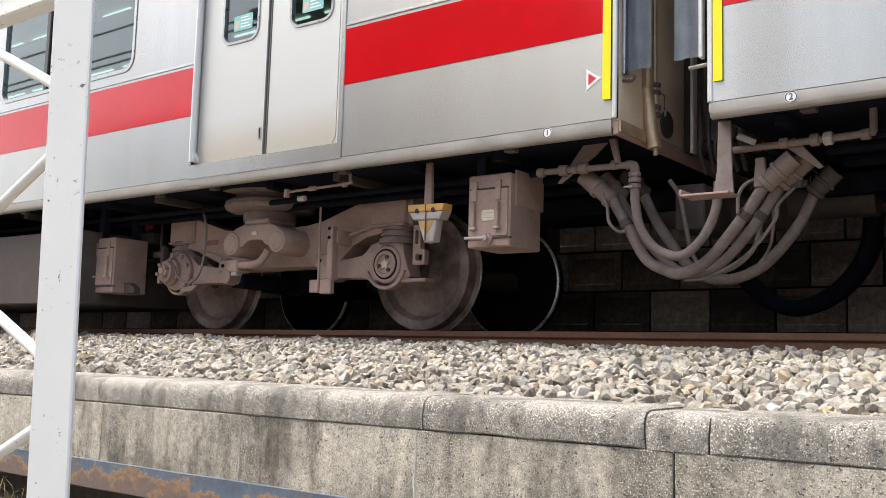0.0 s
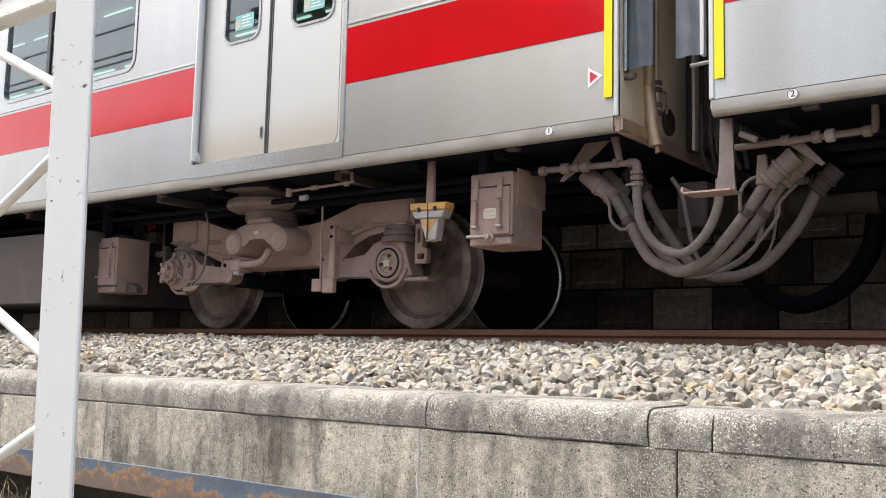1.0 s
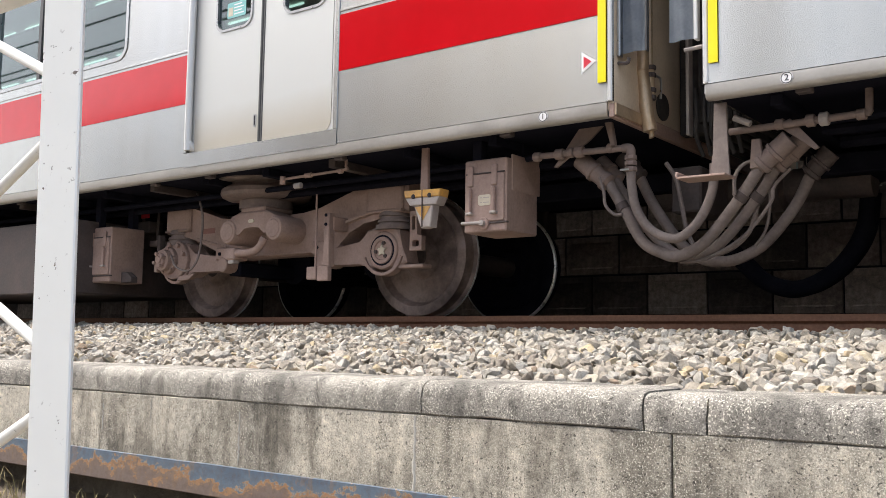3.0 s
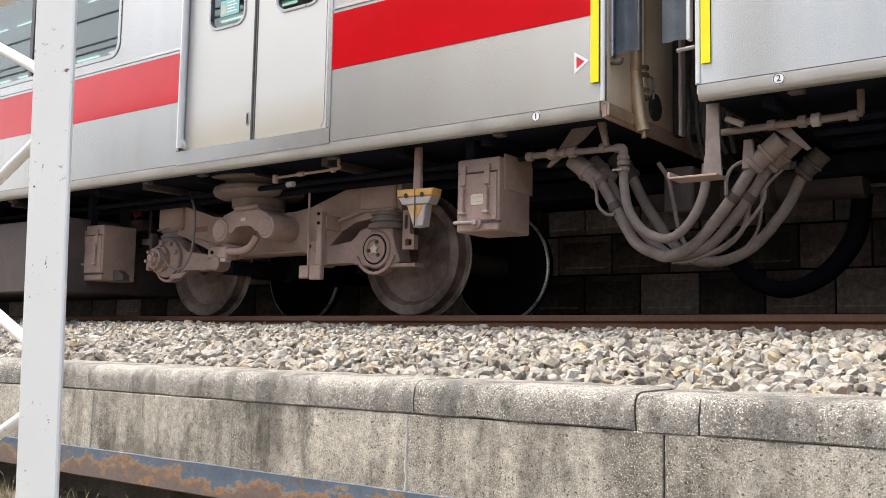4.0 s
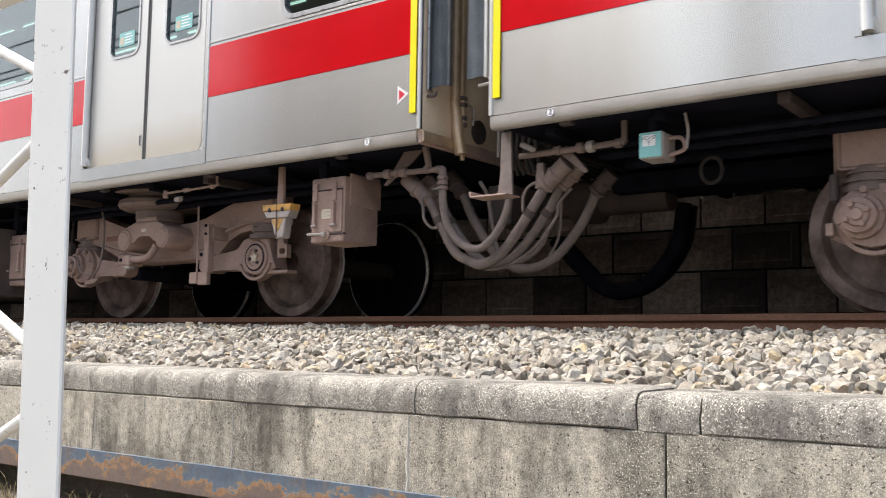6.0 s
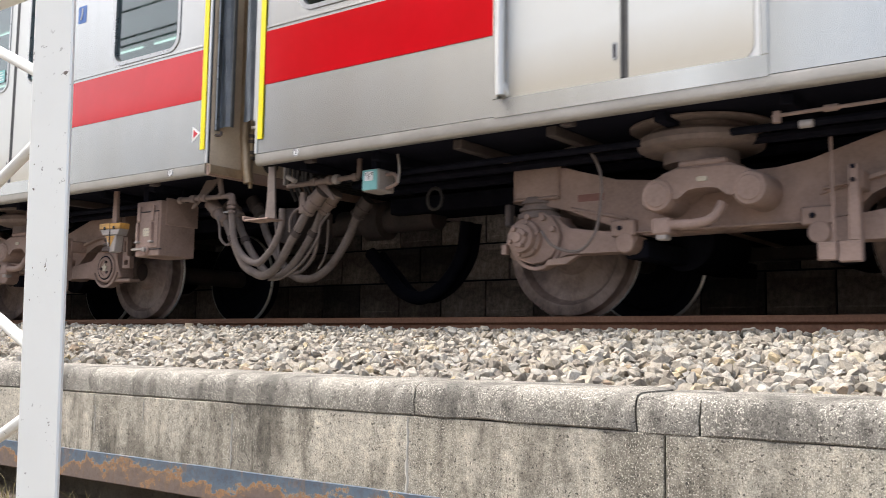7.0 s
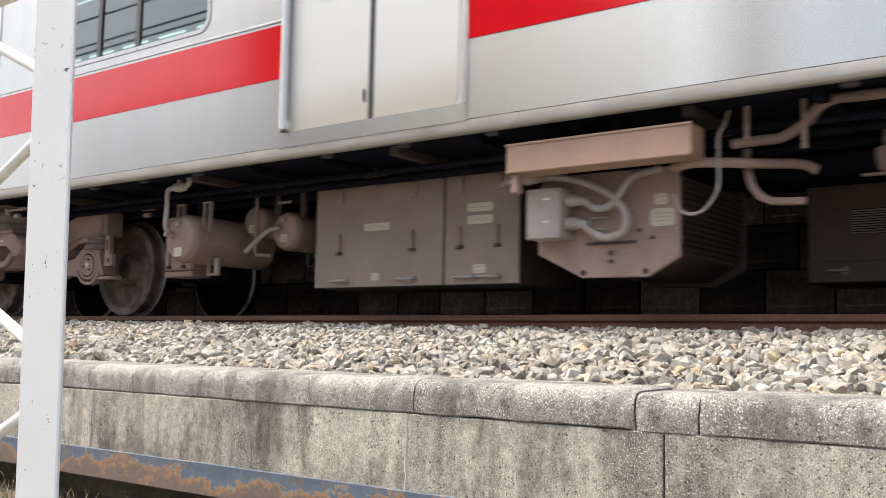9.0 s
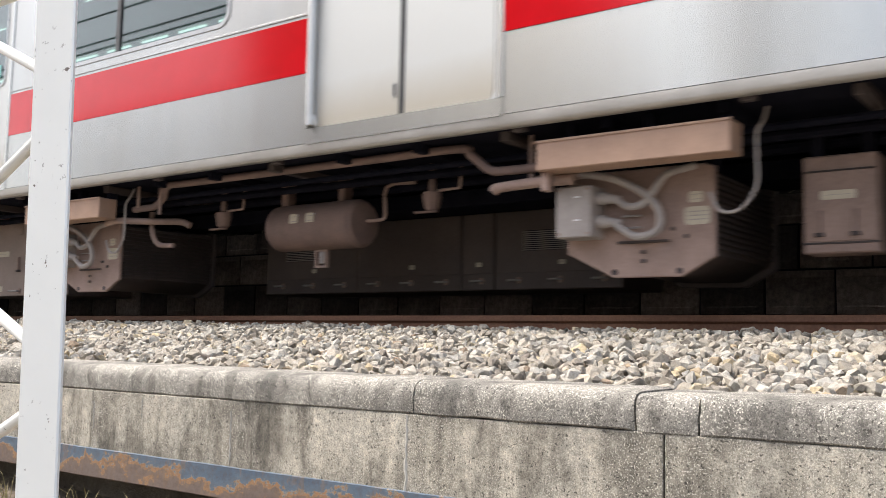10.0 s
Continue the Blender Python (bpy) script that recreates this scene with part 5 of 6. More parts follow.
    H = [("brake_hose", 0.0235, [(-2.156, 4.4, 0.72), (-2.155, 4.41, 0.62), (-2.13, 4.42, 0.5), (-2.06, 4.44, 0.4), (-1.945, 4.45, 0.355), (-1.86, 4.46, 0.4), (-1.8, 4.48, 0.49), (-1.767, 4.5, 0.6), (-1.758, 4.5, 0.72)]),
         ("jumper_hose", 0.029, [(-2.331, 4.5, 0.674), (-2.238, 4.5, 0.519), (-2.148, 4.52, 0.356), (-2.05, 4.54, 0.295), (-1.98, 4.55, 0.277), (-1.87, 4.54, 0.31), (-1.774, 4.52, 0.38), (-1.619, 4.5, 0.556), (-1.532, 4.5, 0.679)]),
         ("jumper_hose", 0.027, [(-2.36, 4.62, 0.72), (-2.229, 4.62, 0.51), (-2.064, 4.62, 0.332), (-1.96, 4.62, 0.278), (-1.85, 4.62, 0.292), (-1.723, 4.62, 0.391), (-1.575, 4.62, 0.571), (-1.488, 4.6, 0.691)]),
         ("jumper_hose", 0.029, [(-2.299, 4.8, 0.748), (-2.212, 4.8, 0.579), (-2.078, 4.82, 0.38), (-1.968, 4.85, 0.287), (-1.826, 4.85, 0.27), (-1.7, 4.85, 0.31), (-1.6, 4.85, 0.385), (-1.477, 4.85, 0.536), (-1.403, 4.85, 0.679)]),
         ("thin_hose", 0.0125, [(-2.1, 4.7, 0.79), (-2.045, 4.7, 0.7), (-2.012, 4.7, 0.55), (-1.985, 4.7, 0.42), (-1.93, 4.7, 0.33), (-1.8, 4.7, 0.3), (-1.66, 4.7, 0.4), (-1.6, 4.7, 0.6)]),
         ("thin_hose", 0.009, [(-2.36, 4.45, 0.7), (-2.335, 4.45, 0.62), (-2.325, 4.45, 0.55), (-2.28, 4.46, 0.5), (-2.24, 4.47, 0.5)]),
         ("thin_hose", 0.009, [(-1.49, 4.5, 0.73), (-1.6, 4.48, 0.7), (-1.64, 4.46, 0.64), (-1.645, 4.46, 0.55)]),
         ("thin_hose", 0.009, [(-1.42, 4.6, 0.68), (-1.5, 4.6, 0.6), (-1.52, 4.6, 0.52), (-1.66, 4.6, 0.36), (-1.85, 4.6, 0.262), (-1.98, 4.6, 0.25)]),
         ("thin_hose", 0.008, [(-1.57, 4.75, 0.66), (-1.575, 4.75, 0.5), (-1.6, 4.75, 0.4), (-1.65, 4.75, 0.33)])]
    for name, r, pts in H:
        part(name, tube(pts, r, 12 if r > 0.02 else 8, 8), M["hose"], c, "dusty grey rubber hose hanging between the carriages")
    # far loops in the dark, their black rubber deepened with the shade black
    for k, y in enumerate((6.2, 6.35)):
        part("jumper_hose", tube([(-2.45, y, 0.6), (-2.25, y, 0.4), (-2.1, y, 0.26), (-1.92, y, 0.2), (-1.76, y, 0.24), (-1.6, y, 0.36), (-1.48, y, 0.55), (-1.44, y, 0.8)], 0.055 - 0.02 * k, 12), M["under"], c, "black rubber hose loop")
    # slanting sockets with their shields
    for x0, z0, x1, z1, y in ((-2.5, 0.815, -2.325, 0.665, 4.5), (-2.46, 0.82, -2.345, 0.7, 4.64), (-2.4, 0.87, -2.29, 0.735, 4.8)):
        d = Vector((x1 - x0, 0, z1 - z0))
        n = d.length
        # the deepest socket gets a darker colour for the shade it hangs in
        part("cable_socket", lathe((x0, y, z0), d, [(0, 0.05), (n * 0.42, 0.05), (n * 0.44, 0.056), (n * 0.52, 0.056), (n * 0.54, 0.047), (n * 0.8, 0.045), (n * 0.82, 0.052), (n * 0.93, 0.052), (n, 0.033)], 20), M["pipe"] if y < 4.7 else M["dust_shaded"], c, "dusty angled cable socket")
    part("socket_shield", prism([(-2.62, 0.775), (-2.6, 0.77), (-2.4, 0.9), (-2.3, 0.985), (-2.45, 0.985)], 4.42, 4.435, 0.003), M["pipe"], c)
    for q, d in (((-2.262, 4.5, 0.56), (0.45, 0, -0.8)), ((-2.262, 4.62, 0.56), (0.5, 0, -0.8)), ((-1.64, 4.5, 0.53), (0.6, 0, 0.7)), ((-1.6, 4.62, 0.54), (0.6, 0, 0.7))):
        part("hose_band", lathe(q, d, [(0, 0.029), (0.001, 0.034), (0.04, 0.034), (0.041, 0.029)], 14), M["dust_shaded"], c)
    part("pipe_hanger", prism([(-2.29, 0.985), (-2.25, 0.985), (-2.225, 0.84), (-2.25, 0.84)], 4.36, 4.39, 0.003), M["pipe"], c)
    part("coupler_bar", lathe((-2.6, YC, 0.78), (1, 0, 0), [(0, 0.1), (0.6, 0.1), (0.62, 0.15), (0.8, 0.15), (0.82, 0.1), (1.3, 0.1)], 20), M["dust_shaded"], c, "dark coupler between the carriages")
    part("cable_tray", box(-2.16, -1.99, 4.9, 5.3, 0.55, 0.8, 0.01), M["dust_shaded"], c)


def gangway():
    c = car_one
    # end beam at the foot of the end wall
    part("end_beam", box(-2.2, -2.165, SIDE + 0.01, FAR - 0.01, 0.955, 1.03, 0.006), M["dust"], c)
    part("end_beam_plate", box(-2.168, -2.155, SIDE + 0.01, SIDE + 0.3, 0.965, 1.03, 0.004), M["brass"], c)
    # hanging canvas screens on both corners
    def screen(x0, x1, y):
        bm = bmesh.new()
        cols = []
        for i in range(13):
            f = i / 12
            x = x0 + (x1 - x0) * f
            cols.append([bm.verts.new((x, y + 0.012 * math.sin(f * 9 + z * 3) * 0.5 + 0.006 * noise.noise((x * 20, z * 5, 0)), 1.289 + z)) for z in [j * 0.1 for j in range(18)]])
        for a, b in zip(cols, cols[1:]):
            for i in range(17):
                bm.faces.new((a[i], b[i], b[i + 1], a[i + 1]))
        got = bmesh.ops.solidify(bm, geom=bm.faces[:], thickness=0.008)
        return bm
    part("gap_screen", screen(-2.155, -2.015, 4.3), M["canvas"], c, "blue-grey hanging rubber gap screen")
    part("screen_rail", box(-2.168, -2.15, 4.27, 4.31, 1.27, 3.0, 0.004), M["steel_plain"], c)
    part("screen_rail", box(-2.023, -2.012, 4.285, 4.315, 1.28, 3.0, 0.003), M["gasket"], c)
    part("screen_hook", tube([(-2.17, 4.29, 1.24), (-2.12, 4.29, 1.235), (-2.11, 4.29, 1.26)], 0.01, 8), M["dust_shaded"], c)
    part("gap_screen", screen(-1.9, -1.757, 4.3), M["canvas"], car_two, "blue-grey hanging rubber gap screen")
    part("screen_rail", box(-1.76, -1.74, 4.26, 4.3, 1.27, 3.0, 0.004), M["door_trim"], car_two)
    part("grab_bar", tube([(-1.72, 4.32, 1.25), (-1.83, 4.32, 1.245)], 0.011, 8, curved=False), M["dust_light"], car_two)
    # drain pipe down the end wall
    part("drain_pipe", tube([(-2.12, 4.46, 3.0), (-2.12, 4.46, 1.4), (-2.125, 4.46, 1.25), (-2.115, 4.47, 1.15), (-2.1, 4.47, 1.02), (-2.085, 4.48, 0.92)], 0.036, 14), M["brass"], c, "bronze-brown dirty drain pipe")
    v = part("valve_pipe", tube([(-2.13, 4.58, 3.0), (-2.13, 4.58, 1.05), (-2.12, 4.58, 1.0)], 0.014, 8, 2), M["brass"], c)
    for z in (1.28, 1.24, 1.16, 1.12):
        part("valve_collar", cyl((-2.13, 4.58, z - 0.012), (-2.13, 4.58, z + 0.012), 0.03, 10), M["dust_shaded"], v)
    part("valve_body", cyl((-2.13, 4.58, 1.12), (-2.13, 4.58, 1.28), 0.022, 10), M["brass"], v)
    part("valve_lever", tube([(-2.13, 4.57, 1.24), (-2.11, 4.66, 1.24), (-2.11, 4.66, 1.13)], 0.007, 6, 2), M["steel_plain"], v)
    part("end_disc", cyl((-2.168, 4.8, 1.12), (-2.155, 4.8, 1.12), 0.075, 28), M["rubber"], c, "dark round cover on the end wall")
    # folded bellows and the gangway tunnel
    for k in range(6):
        x = -2.13 + k * 0.072
        part("bellows_fold", ring([(a, b) for a, b in rounded(x, x + 0.055, 1.0, 3.0, 0.02, 2)], rounded(x + 0.012, x + 0.043, 1.02, 2.98, 0.01, 2), 5.12, 6.1), M["rubber"], c, "black folded rubber gangway bellows")
    part("tunnel_side", box(-2.16, -1.74, 5.02, 5.1, 1.0, 3.0, 0.01), M["rubber"], c)
    for k in range(7):
        x = -2.0 + k * 0.04
        part("bellows_rib", box(x, x + 0.022, 4.9 + 0.012 * (k % 2), 5.02, 1.03, 3.0, 0.004), M["gasket"] if k % 2 else M["rubber"], c)
    for k in range(6):
        x = -1.985 + k * 0.042
        part("dangling_cable", tube([(x, 4.82 + 0.02 * (k % 3), 1.2), (x + 0.008, 4.82, 1.05), (x + 0.015 * (k % 2), 4.83, 0.95), (x + 0.02, 4.88, 0.84)], 0.012, 8), M["rubber"], c)
    part("inner_post", box(-2.03, -2.012, 4.8, 4.86, 0.95, 3.0, 0.004), M["dust_light"], c)
    # small painted triangle
    part("triangle_sign", prism([(-2.345, 1.2), (-2.345, 1.312), (-2.262, 1.256)], SIDE - 0.0015, SIDE + 0.001), M["white"], c, "white triangle sign with a red heart")
    part("triangle_mark", prism([(-2.333, 1.225), (-2.333, 1.288), (-2.288, 1.256)], SIDE - 0.0028, SIDE - 0.0013), M["red_ink"], c)
    part("priority_sign", prism(rounded(-3.83, -3.72, 2.33, 2.47, 0.01, 2), SIDE - 0.002, SIDE + 0.001), M["blue_ink"], c, "blue square accessibility sign")
    part("priority_mark", tube([(-3.79, SIDE - 0.002, 2.36), (-3.775, SIDE - 0.002, 2.4), (-3.775, SIDE - 0.002, 2.45)], 0.008, 6, 2), M["white"], c)


def car_two_gear():
    c = car_two
    for x, z in ((2.97, 0.878), (5.45, 0.93)):
        r = part("red_valve", tube([(x - 0.08, 4.9, z), (x + 0.08, 4.9, z)], 0.02, 10, curved=False), M["faded_red"], c, "dusty red valve handle")
        part("valve_plug", cyl((x - 0.02, 4.87, z - 0.06), (x + 0.05, 4.87, z - 0.06), 0.02, 10), M["dust"], r)
        part("valve_stem", cyl((x, 4.9, z), (x, 4.9, 0.985), 0.014, 8), M["dust_shaded"], r)
    underframe(c, -1.716, 18.1)
    # step iron at the corner
    s = part("step_iron", prism([(-1.672, 0.95), (-1.612, 0.95), (-1.606, 0.72), (-1.598, 0.605), (-1.695, 0.605), (-1.678, 0.72)], 4.28, 4.295, 0.002), M["hose"], c, "bent steel step iron at the carriage corner")
    part("step_tread", box(-1.835, -1.6, 4.22, 4.36, 0.598, 0.608, 0.002), M["dust"], s)
    part("step_lip", box(-1.842, -1.828, 4.22, 4.36, 0.606, 0.632, 0.003), M["dust"], s)
    p = part("brake_pipe", tube([(-1.66, 4.45, 0.845), (-1.3, 4.45, 0.85), (-1.05, 4.45, 0.857), (-1.028, 4.45, 0.87), (-1.026, 4.45, 0.97)], 0.0175, 12, 3), M["pipe"], c, "dusty brake pipe with couplings")
    for x, r in ((-1.42, 0.026), (-1.28, 0.03), (-1.22, 0.032), (-1.06, 0.026)):
        part("pipe_union", cyl((x - 0.02, 4.45, 0.852), (x + 0.02, 4.45, 0.853), r, 10), M["dust_light"] if r > 0.031 else M["pipe"], p)
    for x0, z0, x1, z1, y in ((-1.39, 0.79, -1.54, 0.668, 4.5), (-1.36, 0.8, -1.495, 0.68, 4.6), (-1.3, 0.78, -1.41, 0.67, 4.85)):
        d = Vector((x1 - x0, 0, z1 - z0))
        n = d.length
        # again the innermost socket is darkened by colour, as if shaded
        part("cable_socket", lathe((x0, y, z0), d, [(0, 0.05), (n * 0.42, 0.05), (n * 0.44, 0.056), (n * 0.52, 0.056), (n * 0.54, 0.047), (n * 0.8, 0.045), (n * 0.82, 0.052), (n * 0.93, 0.052), (n, 0.033)], 20), M["pipe"] if y < 4.7 else M["dust_shaded"], c, "dusty angled cable socket")
    part("socket_shield", prism([(-1.45, 0.86), (-1.38, 0.88), (-1.25, 0.73), (-1.27, 0.72)], 4.47, 4.485, 0.003), M["pipe"], c)
    part("corner_knuckle", cyl((-1.62, 4.4, 0.9), (-1.54, 4.4, 0.86), 0.016, 10), M["dust_light"], c)
    part("clevis", prism([(-1.56, 0.8), (-1.52, 0.8), (-1.5, 0.66), (-1.57, 0.66)], 4.46, 4.49, 0.004), M["pipe"], c)
    # teal marked box
    t = part("marked_box", box(-0.905, -0.775, 4.4, 4.56, 0.742, 0.88, 0.01), M["dust_light"], c, "small box with a pale teal face and white plate")
    part("teal_face", box(-0.9, -0.78, 4.394, 4.401, 0.748, 0.875, 0.003), M["teal"], t)
    part("name_plate", prism(rounded(-0.88, -0.81, 0.805, 0.862, 0.006, 2), 4.391, 4.3945), M["white"], t)
    text_part("\u30d1\u30f3\u30bf", 0.026, (-0.845, 4.3905, 0.845), M["black"], t)
    text_part("\u4e0b", 0.024, (-0.845, 4.3905, 0.82), M["black"], t)
    part("feed_loop", tube([(-0.775, 4.48, 0.85), (-0.72, 4.48, 0.85), (-0.695, 4.48, 0.82), (-0.7, 4.48, 0.785), (-0.775, 4.48, 0.765)], 0.011, 8), M["dust"], t)
    part("feed_stem", tube([(-0.685, 4.48, 0.79), (-0.675, 4.48, 0.88), (-0.69, 4.48, 0.97)], 0.008, 8), M["dust_light"], t)
    part("box_hanger", box(-0.87, -0.83, 4.44, 4.5, 0.87, 0.97, 0.004), M["under"], t)
    part("coil", tube([(-0.72 + 0.06 * math.cos(a * 0.7), 4.9, 0.75 + 0.07 * math.sin(a * 0.7)) for a in range(10)], 0.011, 8, 3), M["rubber"], c)
    # air tanks on end
    b = switch_box(c, 3.19, 3.542, 0.295, 0.785, 4.91, 5.1, (), False)
    placard(b, 3.38, 4.902, 0.585, 0.16, 0.045, 1)
    for x in (3.27, 3.45):
        latch(b, x, 4.902, 0.44, 0.13)
    a = tank(c, (3.805, 4.54, 0.555), (0, 1, 0), 0.182, 0.9)
    placard(a, 3.815, 4.552, 0.449, 0.088, 0.068, 3)
    part("tank_nipple", lathe((3.745, 4.58, 0.575), (-0.2, -1, 0.1), [(0, 0.031), (0.04, 0.031), (0.045, 0.021), (0.09, 0.019)], 12), M["dust"], a)
    part("tank_plug", cyl((3.805, 4.535, 0.66), (3.805, 4.58, 0.66), 0.023, 10), M["dust_light"], a)
    part("riser", tube([(3.72, 4.54, 0.585), (3.76, 4.47, 0.64), (3.792, 4.45, 0.72), (3.795, 4.45, 0.8), (3.797, 4.45, 0.885), (3.83, 4.45, 0.91), (3.95, 4.45, 0.915), (4.03, 4.45, 0.925), (4.04, 4.45, 0.975)], 0.0185, 10, 5), M["dust_light"], a, "pale riser pipe with a valve")
    for x, r in ((3.9, 0.034), (3.94, 0.04), (3.98, 0.034)):
        part("riser_valve", cyl((x - 0.016, 4.45, 0.915), (x + 0.016, 4.45, 0.916), r, 10), M["dust_light"], a)
    part("riser_valve", cyl((3.93, 4.45, 0.91), (3.93, 4.45, 0.97), 0.018, 10), M["dust_light"], a)
    for x in (3.68, 3.99):
        part("tank_hanger", ring(rect(x - 0.04, x + 0.04, 0.6, 0.83), rect(x - 0.028, x + 0.028, 0.6, 0.818), 4.66, 4.69), M["dust"], a)
    part("drain_bracket", ring(rect(3.88, 4.0, 0.285, 0.42), rect(3.895, 3.985, 0.3, 0.42), 4.78, 4.81), M["dust"], a)
    part("drain_cock", cyl((3.99, 4.78, 0.3), (3.99, 4.78, 0.41), 0.019, 10), M["dust_light"], a)
    for y in (4.75, 5.2):
        part("tank_strap", box(3.76, 3.85, y, y + 0.05, 0.72, 0.985, 0.004), M["under"], a)
    a = tank(c, (4.453, 5.0, 0.622), (0, 1, 0), 0.146, 0.45)
    placard(a, 4.465, 5.008, 0.566, 0.08, 0.06, 3)
    part("tank_plug", cyl((4.46, 4.995, 0.7), (4.46, 5.02, 0.7), 0.018, 10), M["dust_light"], a)
    part("tank_feed", tube([(4.15, 4.92, 0.467), (4.265, 4.92, 0.545), (4.37, 4.94, 0.62), (4.445, 4.98, 0.641)], 0.018, 10), M["dust_light"], a, "pale slanting feed pipe")
    part("tank_drop", tube([(4.145, 5.02, 0.97), (4.145, 5.02, 0.79), (4.145, 5.02, 0.48), (4.215, 5.02, 0.45), (4.32, 5.02, 0.44)], 0.014, 8, 3), M["dust"], a)
    for x in (4.3, 4.57):
        part("tank_strap", box(x, x + 0.05, 5.06, 5.1, 0.72, 0.985, 0.004), M["dust_shaded"], a)
    part("tank_tag", box(4.36, 4.5, 5.03, 5.04, 0.83, 0.85, 0.002), M["dust_light"], a)
    part("drain_bracket", ring(rect(4.52, 4.62, 0.36, 0.46), rect(4.53, 4.61, 0.37, 0.46), 5.2, 5.22), M["dust_shaded"], a)
    a = tank(c, (4.094, 5.02, 0.718), (0, 1, 0), 0.12, 0.6, "case")
    placard(a, 4.104, 5.02, 0.657, 0.08, 0.06, 3)
    # twin equipment case
    for x0, x1, hx, gx, wide in ((4.885, 6.02, (5.123, 5.772), (5.13, 5.726), True), (6.03, 6.595, (6.155, 6.442), (6.2, 6.38), False)):
        # case sides are painted darker than the cover to stand for shade
        b = part("equipment_case", box(x0, x1, 4.925, 5.6, 0.173, 0.875, 0.007), M["dust_shaded"], c, "large dusty brown equipment case with latched covers")
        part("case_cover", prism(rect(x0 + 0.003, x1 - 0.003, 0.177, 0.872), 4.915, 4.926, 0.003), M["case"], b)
        for x in hx:
            latch(b, x, 4.915, 0.48, 0.13)
            part("case_hinge", box(x - 0.025, x + 0.025, 4.903, 4.923, 0.76, 0.86, 0.004), M["case"], b)
        for x in gx:
            grip(b, x, 4.915, 0.222, 0.15)
        for x in (x0 + 0.15, x1 - 0.15):
            part("case_hanger", box(x - 0.03, x + 0.03, 5.0, 5.06, 0.86, 0.985, 0.004), M["under"], b)
        if wide:
            placard(b, 5.46, 4.915, 0.583, 0.23, 0.052, 1)
            placard(b, 5.45, 4.915, 0.245, 0.07, 0.052, 2)
        else:
            placard(b, 6.305, 4.915, 0.66, 0.19, 0.055, 1)
            placard(b, 6.305, 4.915, 0.582, 0.19, 0.055, 1)
            placard(b, 6.305, 4.915, 0.272, 0.09, 0.058, 2)
    traction_unit(c, 0.0)
    traction_unit(c, 4.972)
    # pipe runs right of the first reactor
    part("feed_pipe", tube([(7.76, 4.5, 0.705), (7.9, 4.5, 0.718), (8.15, 4.68, 0.718), (8.3, 4.8, 0.72), (8.37, 4.84, 0.69)], 0.026, 12), M["dust"], c, "dusty curved feed pipe")
    # long run is coloured darker brown for the shade close under the floor
    part("feed_pipe", tube([(8.05, 4.55, 0.803), (8.2, 4.55, 0.806), (8.29, 4.55, 0.81), (8.4, 4.55, 0.87), (8.52, 4.5, 0.945), (8.8, 4.5, 0.948), (10.4, 4.5, 0.945), (11.2, 4.5, 0.945), (11.3, 4.5, 0.9), (11.435, 4.5, 0.8), (11.55, 4.5, 0.785), (11.87, 4.5, 0.785)], 0.026, 12, 6), M["tank"], c, "dusty long feed pipe")
    part("feed_pipe", tube([(11.5, 4.45, 0.66), (11.53, 4.45, 0.68), (11.75, 4.45, 0.69), (12.0, 4.45, 0.69)], 0.03, 12), M["dust"], c)
    part("drop_pipe", tube([(8.066, 4.7, 0.8), (8.07, 4.7, 0.7), (8.1, 4.7, 0.6), (8.18, 4.7, 0.535), (8.35, 4.7, 0.52)], 0.02, 10), M["dust"], c)
    for x, z in ((8.13, 0.83), (8.4, 0.76), (11.7, 0.7)):
        part("pipe_stem", cyl((x, 4.52, z - 0.02), (x, 4.52, 0.975), 0.013, 8), M["dust"], c)
    for x in (8.683, 10.715):
        v = part("drain_valve", lathe((x, 4.905, 0.66), (0, 0, 1), [(0, 0.03), (0.02, 0.05), (0.09, 0.064), (0.12, 0.062), (0.13, 0.026), (0.31, 0.021)], 16), M["tank"], c, "dusty drip valve on a stem")
        part("valve_lever", box(x - 0.12, x + 0.06, 4.865, 4.895, 0.645, 0.66, 0.004), M["tank"], v)
        part("valve_arm", tube([(x + 0.05, 4.905, 0.79), (x + 0.22, 4.905, 0.795), (x + 0.23, 4.905, 0.95)], 0.011, 8, 2, curved=False), M["dust"], v)
    # long lying tank
    a = tank(c, (9.18, 5.0, 0.63), (1, 0, 0), 0.172, 0.9, "tank", "rust-brown long cylindrical air tank")
    for x in (9.523, 9.683):
        placard(a, x, 4.833, 0.67, 0.08, 0.075, 2)
        part("placard_backing", box(x - 0.037, x + 0.037, 4.83, 4.86, 0.637, 0.703, 0.003), M["white"], a)
    for x in (9.3, 9.87):
        part("tank_strap", box(x - 0.032, x + 0.032, 4.95, 5.04, 0.78, 0.985, 0.005), M["tank"], a)
    part("drain_bracket", ring(rect(9.6, 9.72, 0.33, 0.46), rect(9.616, 9.704, 0.345, 0.445), 4.98, 5.01), M["dust"], a)
    part("drain_cock", cyl((9.66, 5.0, 0.36), (9.66, 5.0, 0.47), 0.022, 10), M["dust_light"], a)
    part("tank_feed", tube([(10.07, 5.0, 0.645), (10.2, 5.0, 0.645), (10.24, 5.0, 0.68), (10.25, 5.0, 0.87), (10.5, 5.0, 0.88)], 0.0125, 8, 3), M["dust"], a)
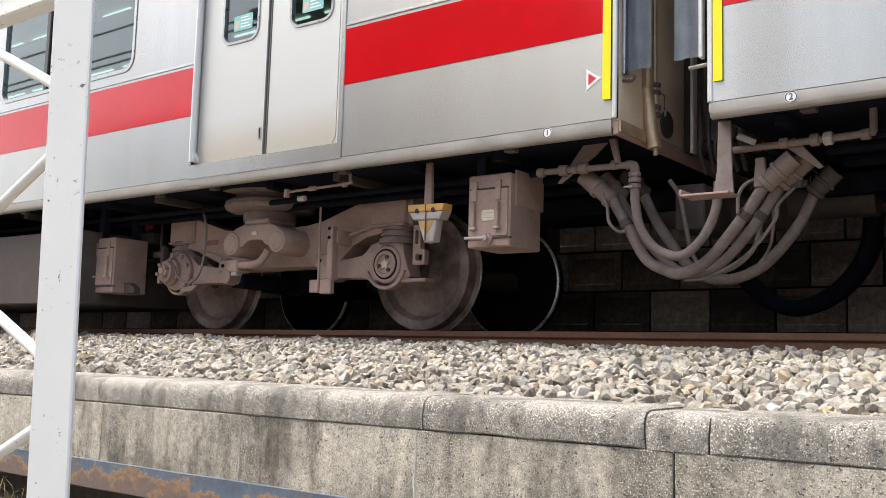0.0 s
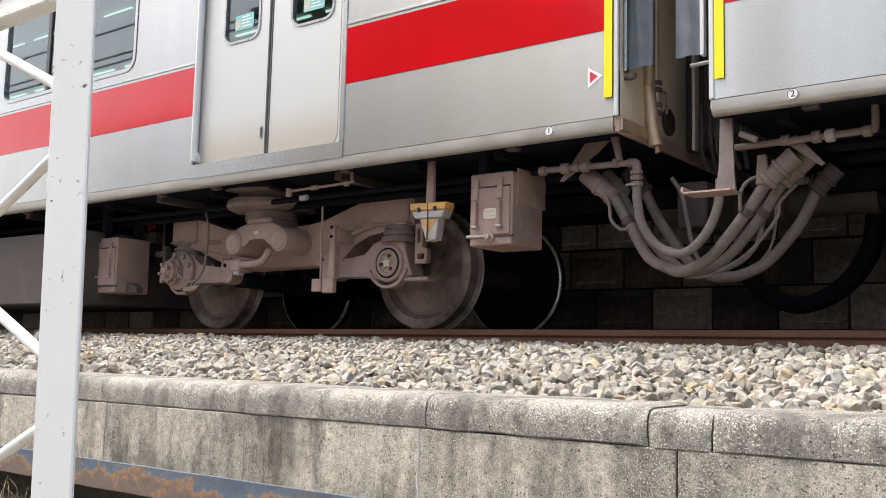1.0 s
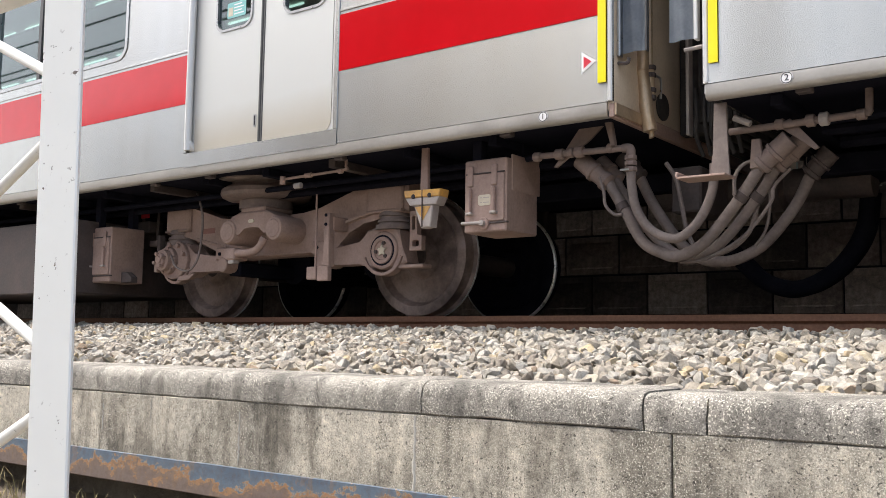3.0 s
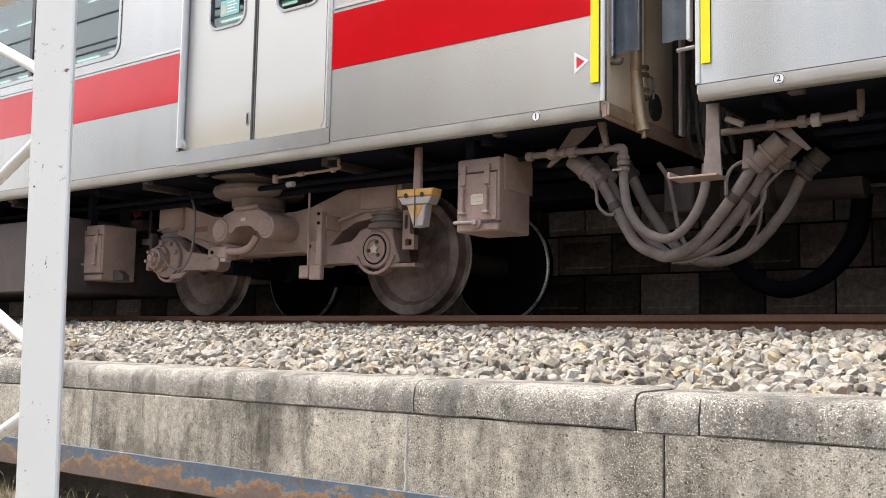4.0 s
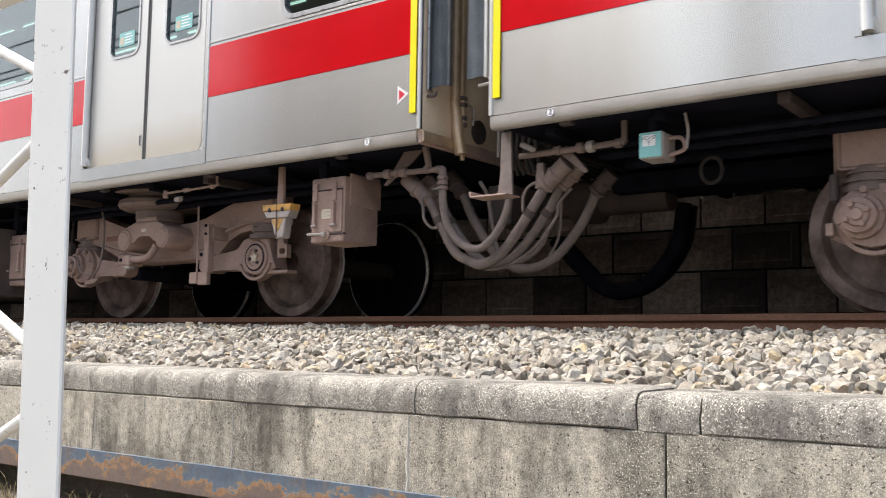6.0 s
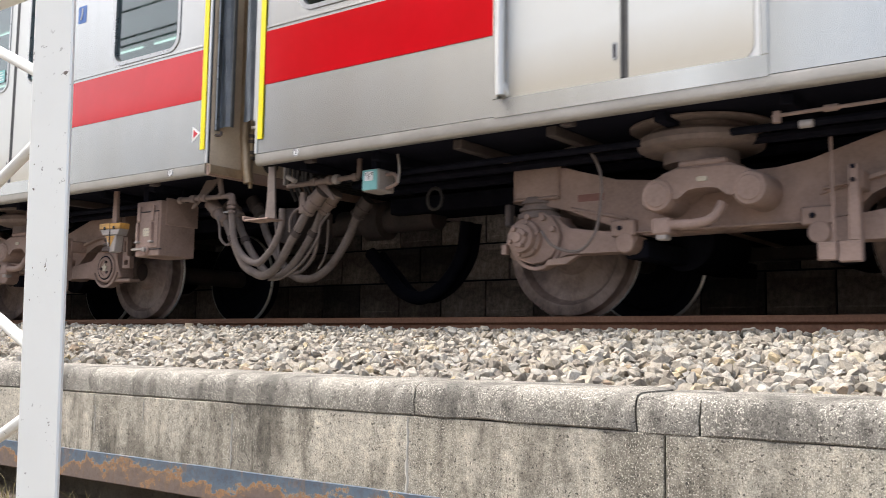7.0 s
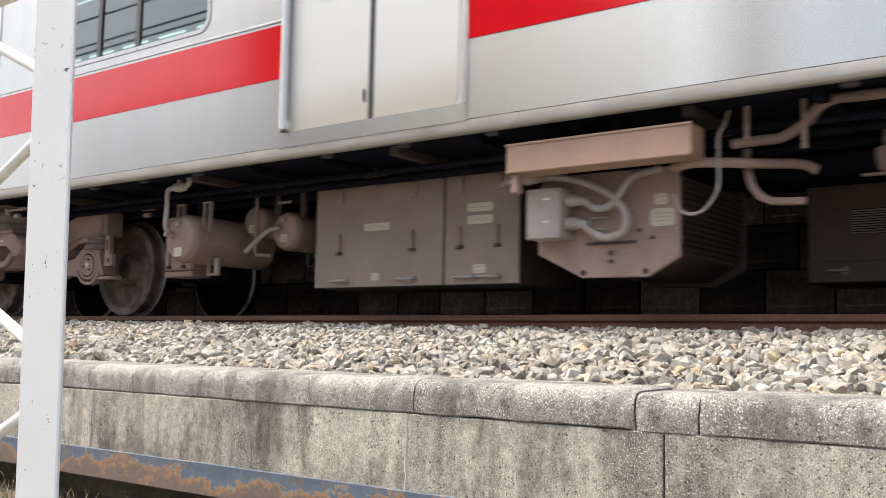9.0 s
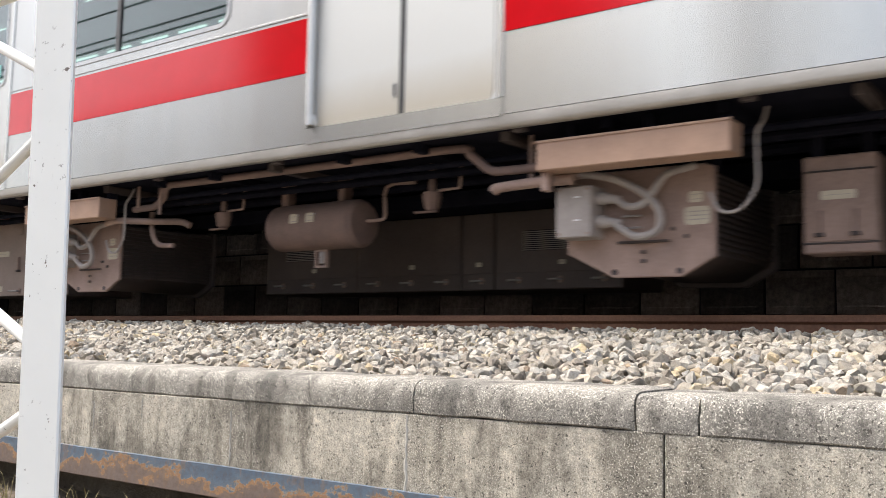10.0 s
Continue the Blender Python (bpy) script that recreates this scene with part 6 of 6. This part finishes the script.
    # row of cases on the far side
    for x0, x1, louvre in ((7.97, 9.07, (8.24, 8.7)), (9.08, 10.14, None), (10.15, 10.45, None), (10.46, 11.515, (10.72, 11.2))):
        # these cases have the underfloor shade mixed into their paint colour
        b = part("equipment_case", box(x0, x1, 6.04, 6.7, 0.215, 0.84, 0.008), M["case_shaded"], c, "dark dusty equipment case on the far side")
        part("case_cover", prism(rect(x0 + 0.012, x1 - 0.012, 0.34, 0.8), 6.031, 6.041, 0.003), M["case_shaded"], b)
        n = max(1, int((x1 - x0) / 0.34))
        for k in range(n):
            x = x0 + (x1 - x0) * (k + 0.5) / n
            grip(b, x, 6.04, 0.285, 0.1)
        placard(b, x0 + 0.55 * (x1 - x0), 6.031, 0.41, 0.055, 0.035, 1)
        if louvre:
            part("louvre_shade", box(louvre[0], louvre[1], 6.026, 6.032, 0.5, 0.65, 0), M["under"], b)
            for k in range(10):
                part("louvre_slat", box(louvre[0], louvre[1], 6.012, 6.028, 0.503 + k * 0.0148, 0.509 + k * 0.0148, 0), M["dust_light"], b)
        part("case_hanger", box(x0 + 0.1, x0 + 0.16, 6.1, 6.16, 0.83, 0.985, 0.004), M["under"], b)
    b = switch_box(c, 13.06, 13.412, 0.287, 0.777, 4.91, 5.1, (), False)
    placard(b, 13.23, 4.902, 0.575, 0.165, 0.045, 1)
    for x in (13.14, 13.31):
        latch(b, x, 4.902, 0.44, 0.12)


car_one_gear()
gangway()
car_two_gear()
deepen(car_one, {"switch_box"}, 1.028, within=(-4, -2))
deepen(car_one, {"switch_box"}, 1.055, within=(-8, -5))
deepen(car_one, {"brake_pipe", "socket_shield", "pipe_hanger", "cable_socket", "brake_hose", "jumper_hose", "thin_hose", "hose_band", "drain_pipe"}, 1.018)
deepen(car_two, {"step_iron", "brake_pipe", "cable_socket", "socket_shield", "corner_knuckle", "clevis"}, 1.018)
for at in (9.69, 14.662):
    deepen(car_two, {"connection_box", "reactor"}, 1.034, (at, 0, -0.18), (at - 3.2, at - 1.5))
# the second carriage rides a little higher on its springs
for ob in car_two.children:
    ob.location.z += 0.011
    for o in (ob, *ob.children_recursive):
        ORG[o].z += 0.011
bogie(car_two, 1.265, 3.5)
bogie(car_two, 15.1, 15.1)


make_back_wall()
make_grass()
make_ballast()


def run(t):
    """How far the train has rolled by the time t."""
    u = max(0.0, t - 3.7)
    return -0.01367458 * u ** 2 - 0.11988039 * u ** 3 + 0.01418676 * u ** 4 - 0.00063588 * u ** 5


def motions():
    times = [0.0, 2.0, 3.0] + [round(3.6 + i / 15, 4) for i in range(96)] + [10.0]
    for car in (car_one, car_two):
        home = car.location.copy()
        walk(car, [(t, Matrix.Translation(home + Vector((run(t), 0, 0)))) for t in times])
    for axle in WHEELS:
        home = axle.location.copy()
        walk(axle, [(t, Matrix.Translation(home) @ pose(0, 0, 0, 0, math.degrees(run(t) / 0.413), 0)) for t in times])


motions()
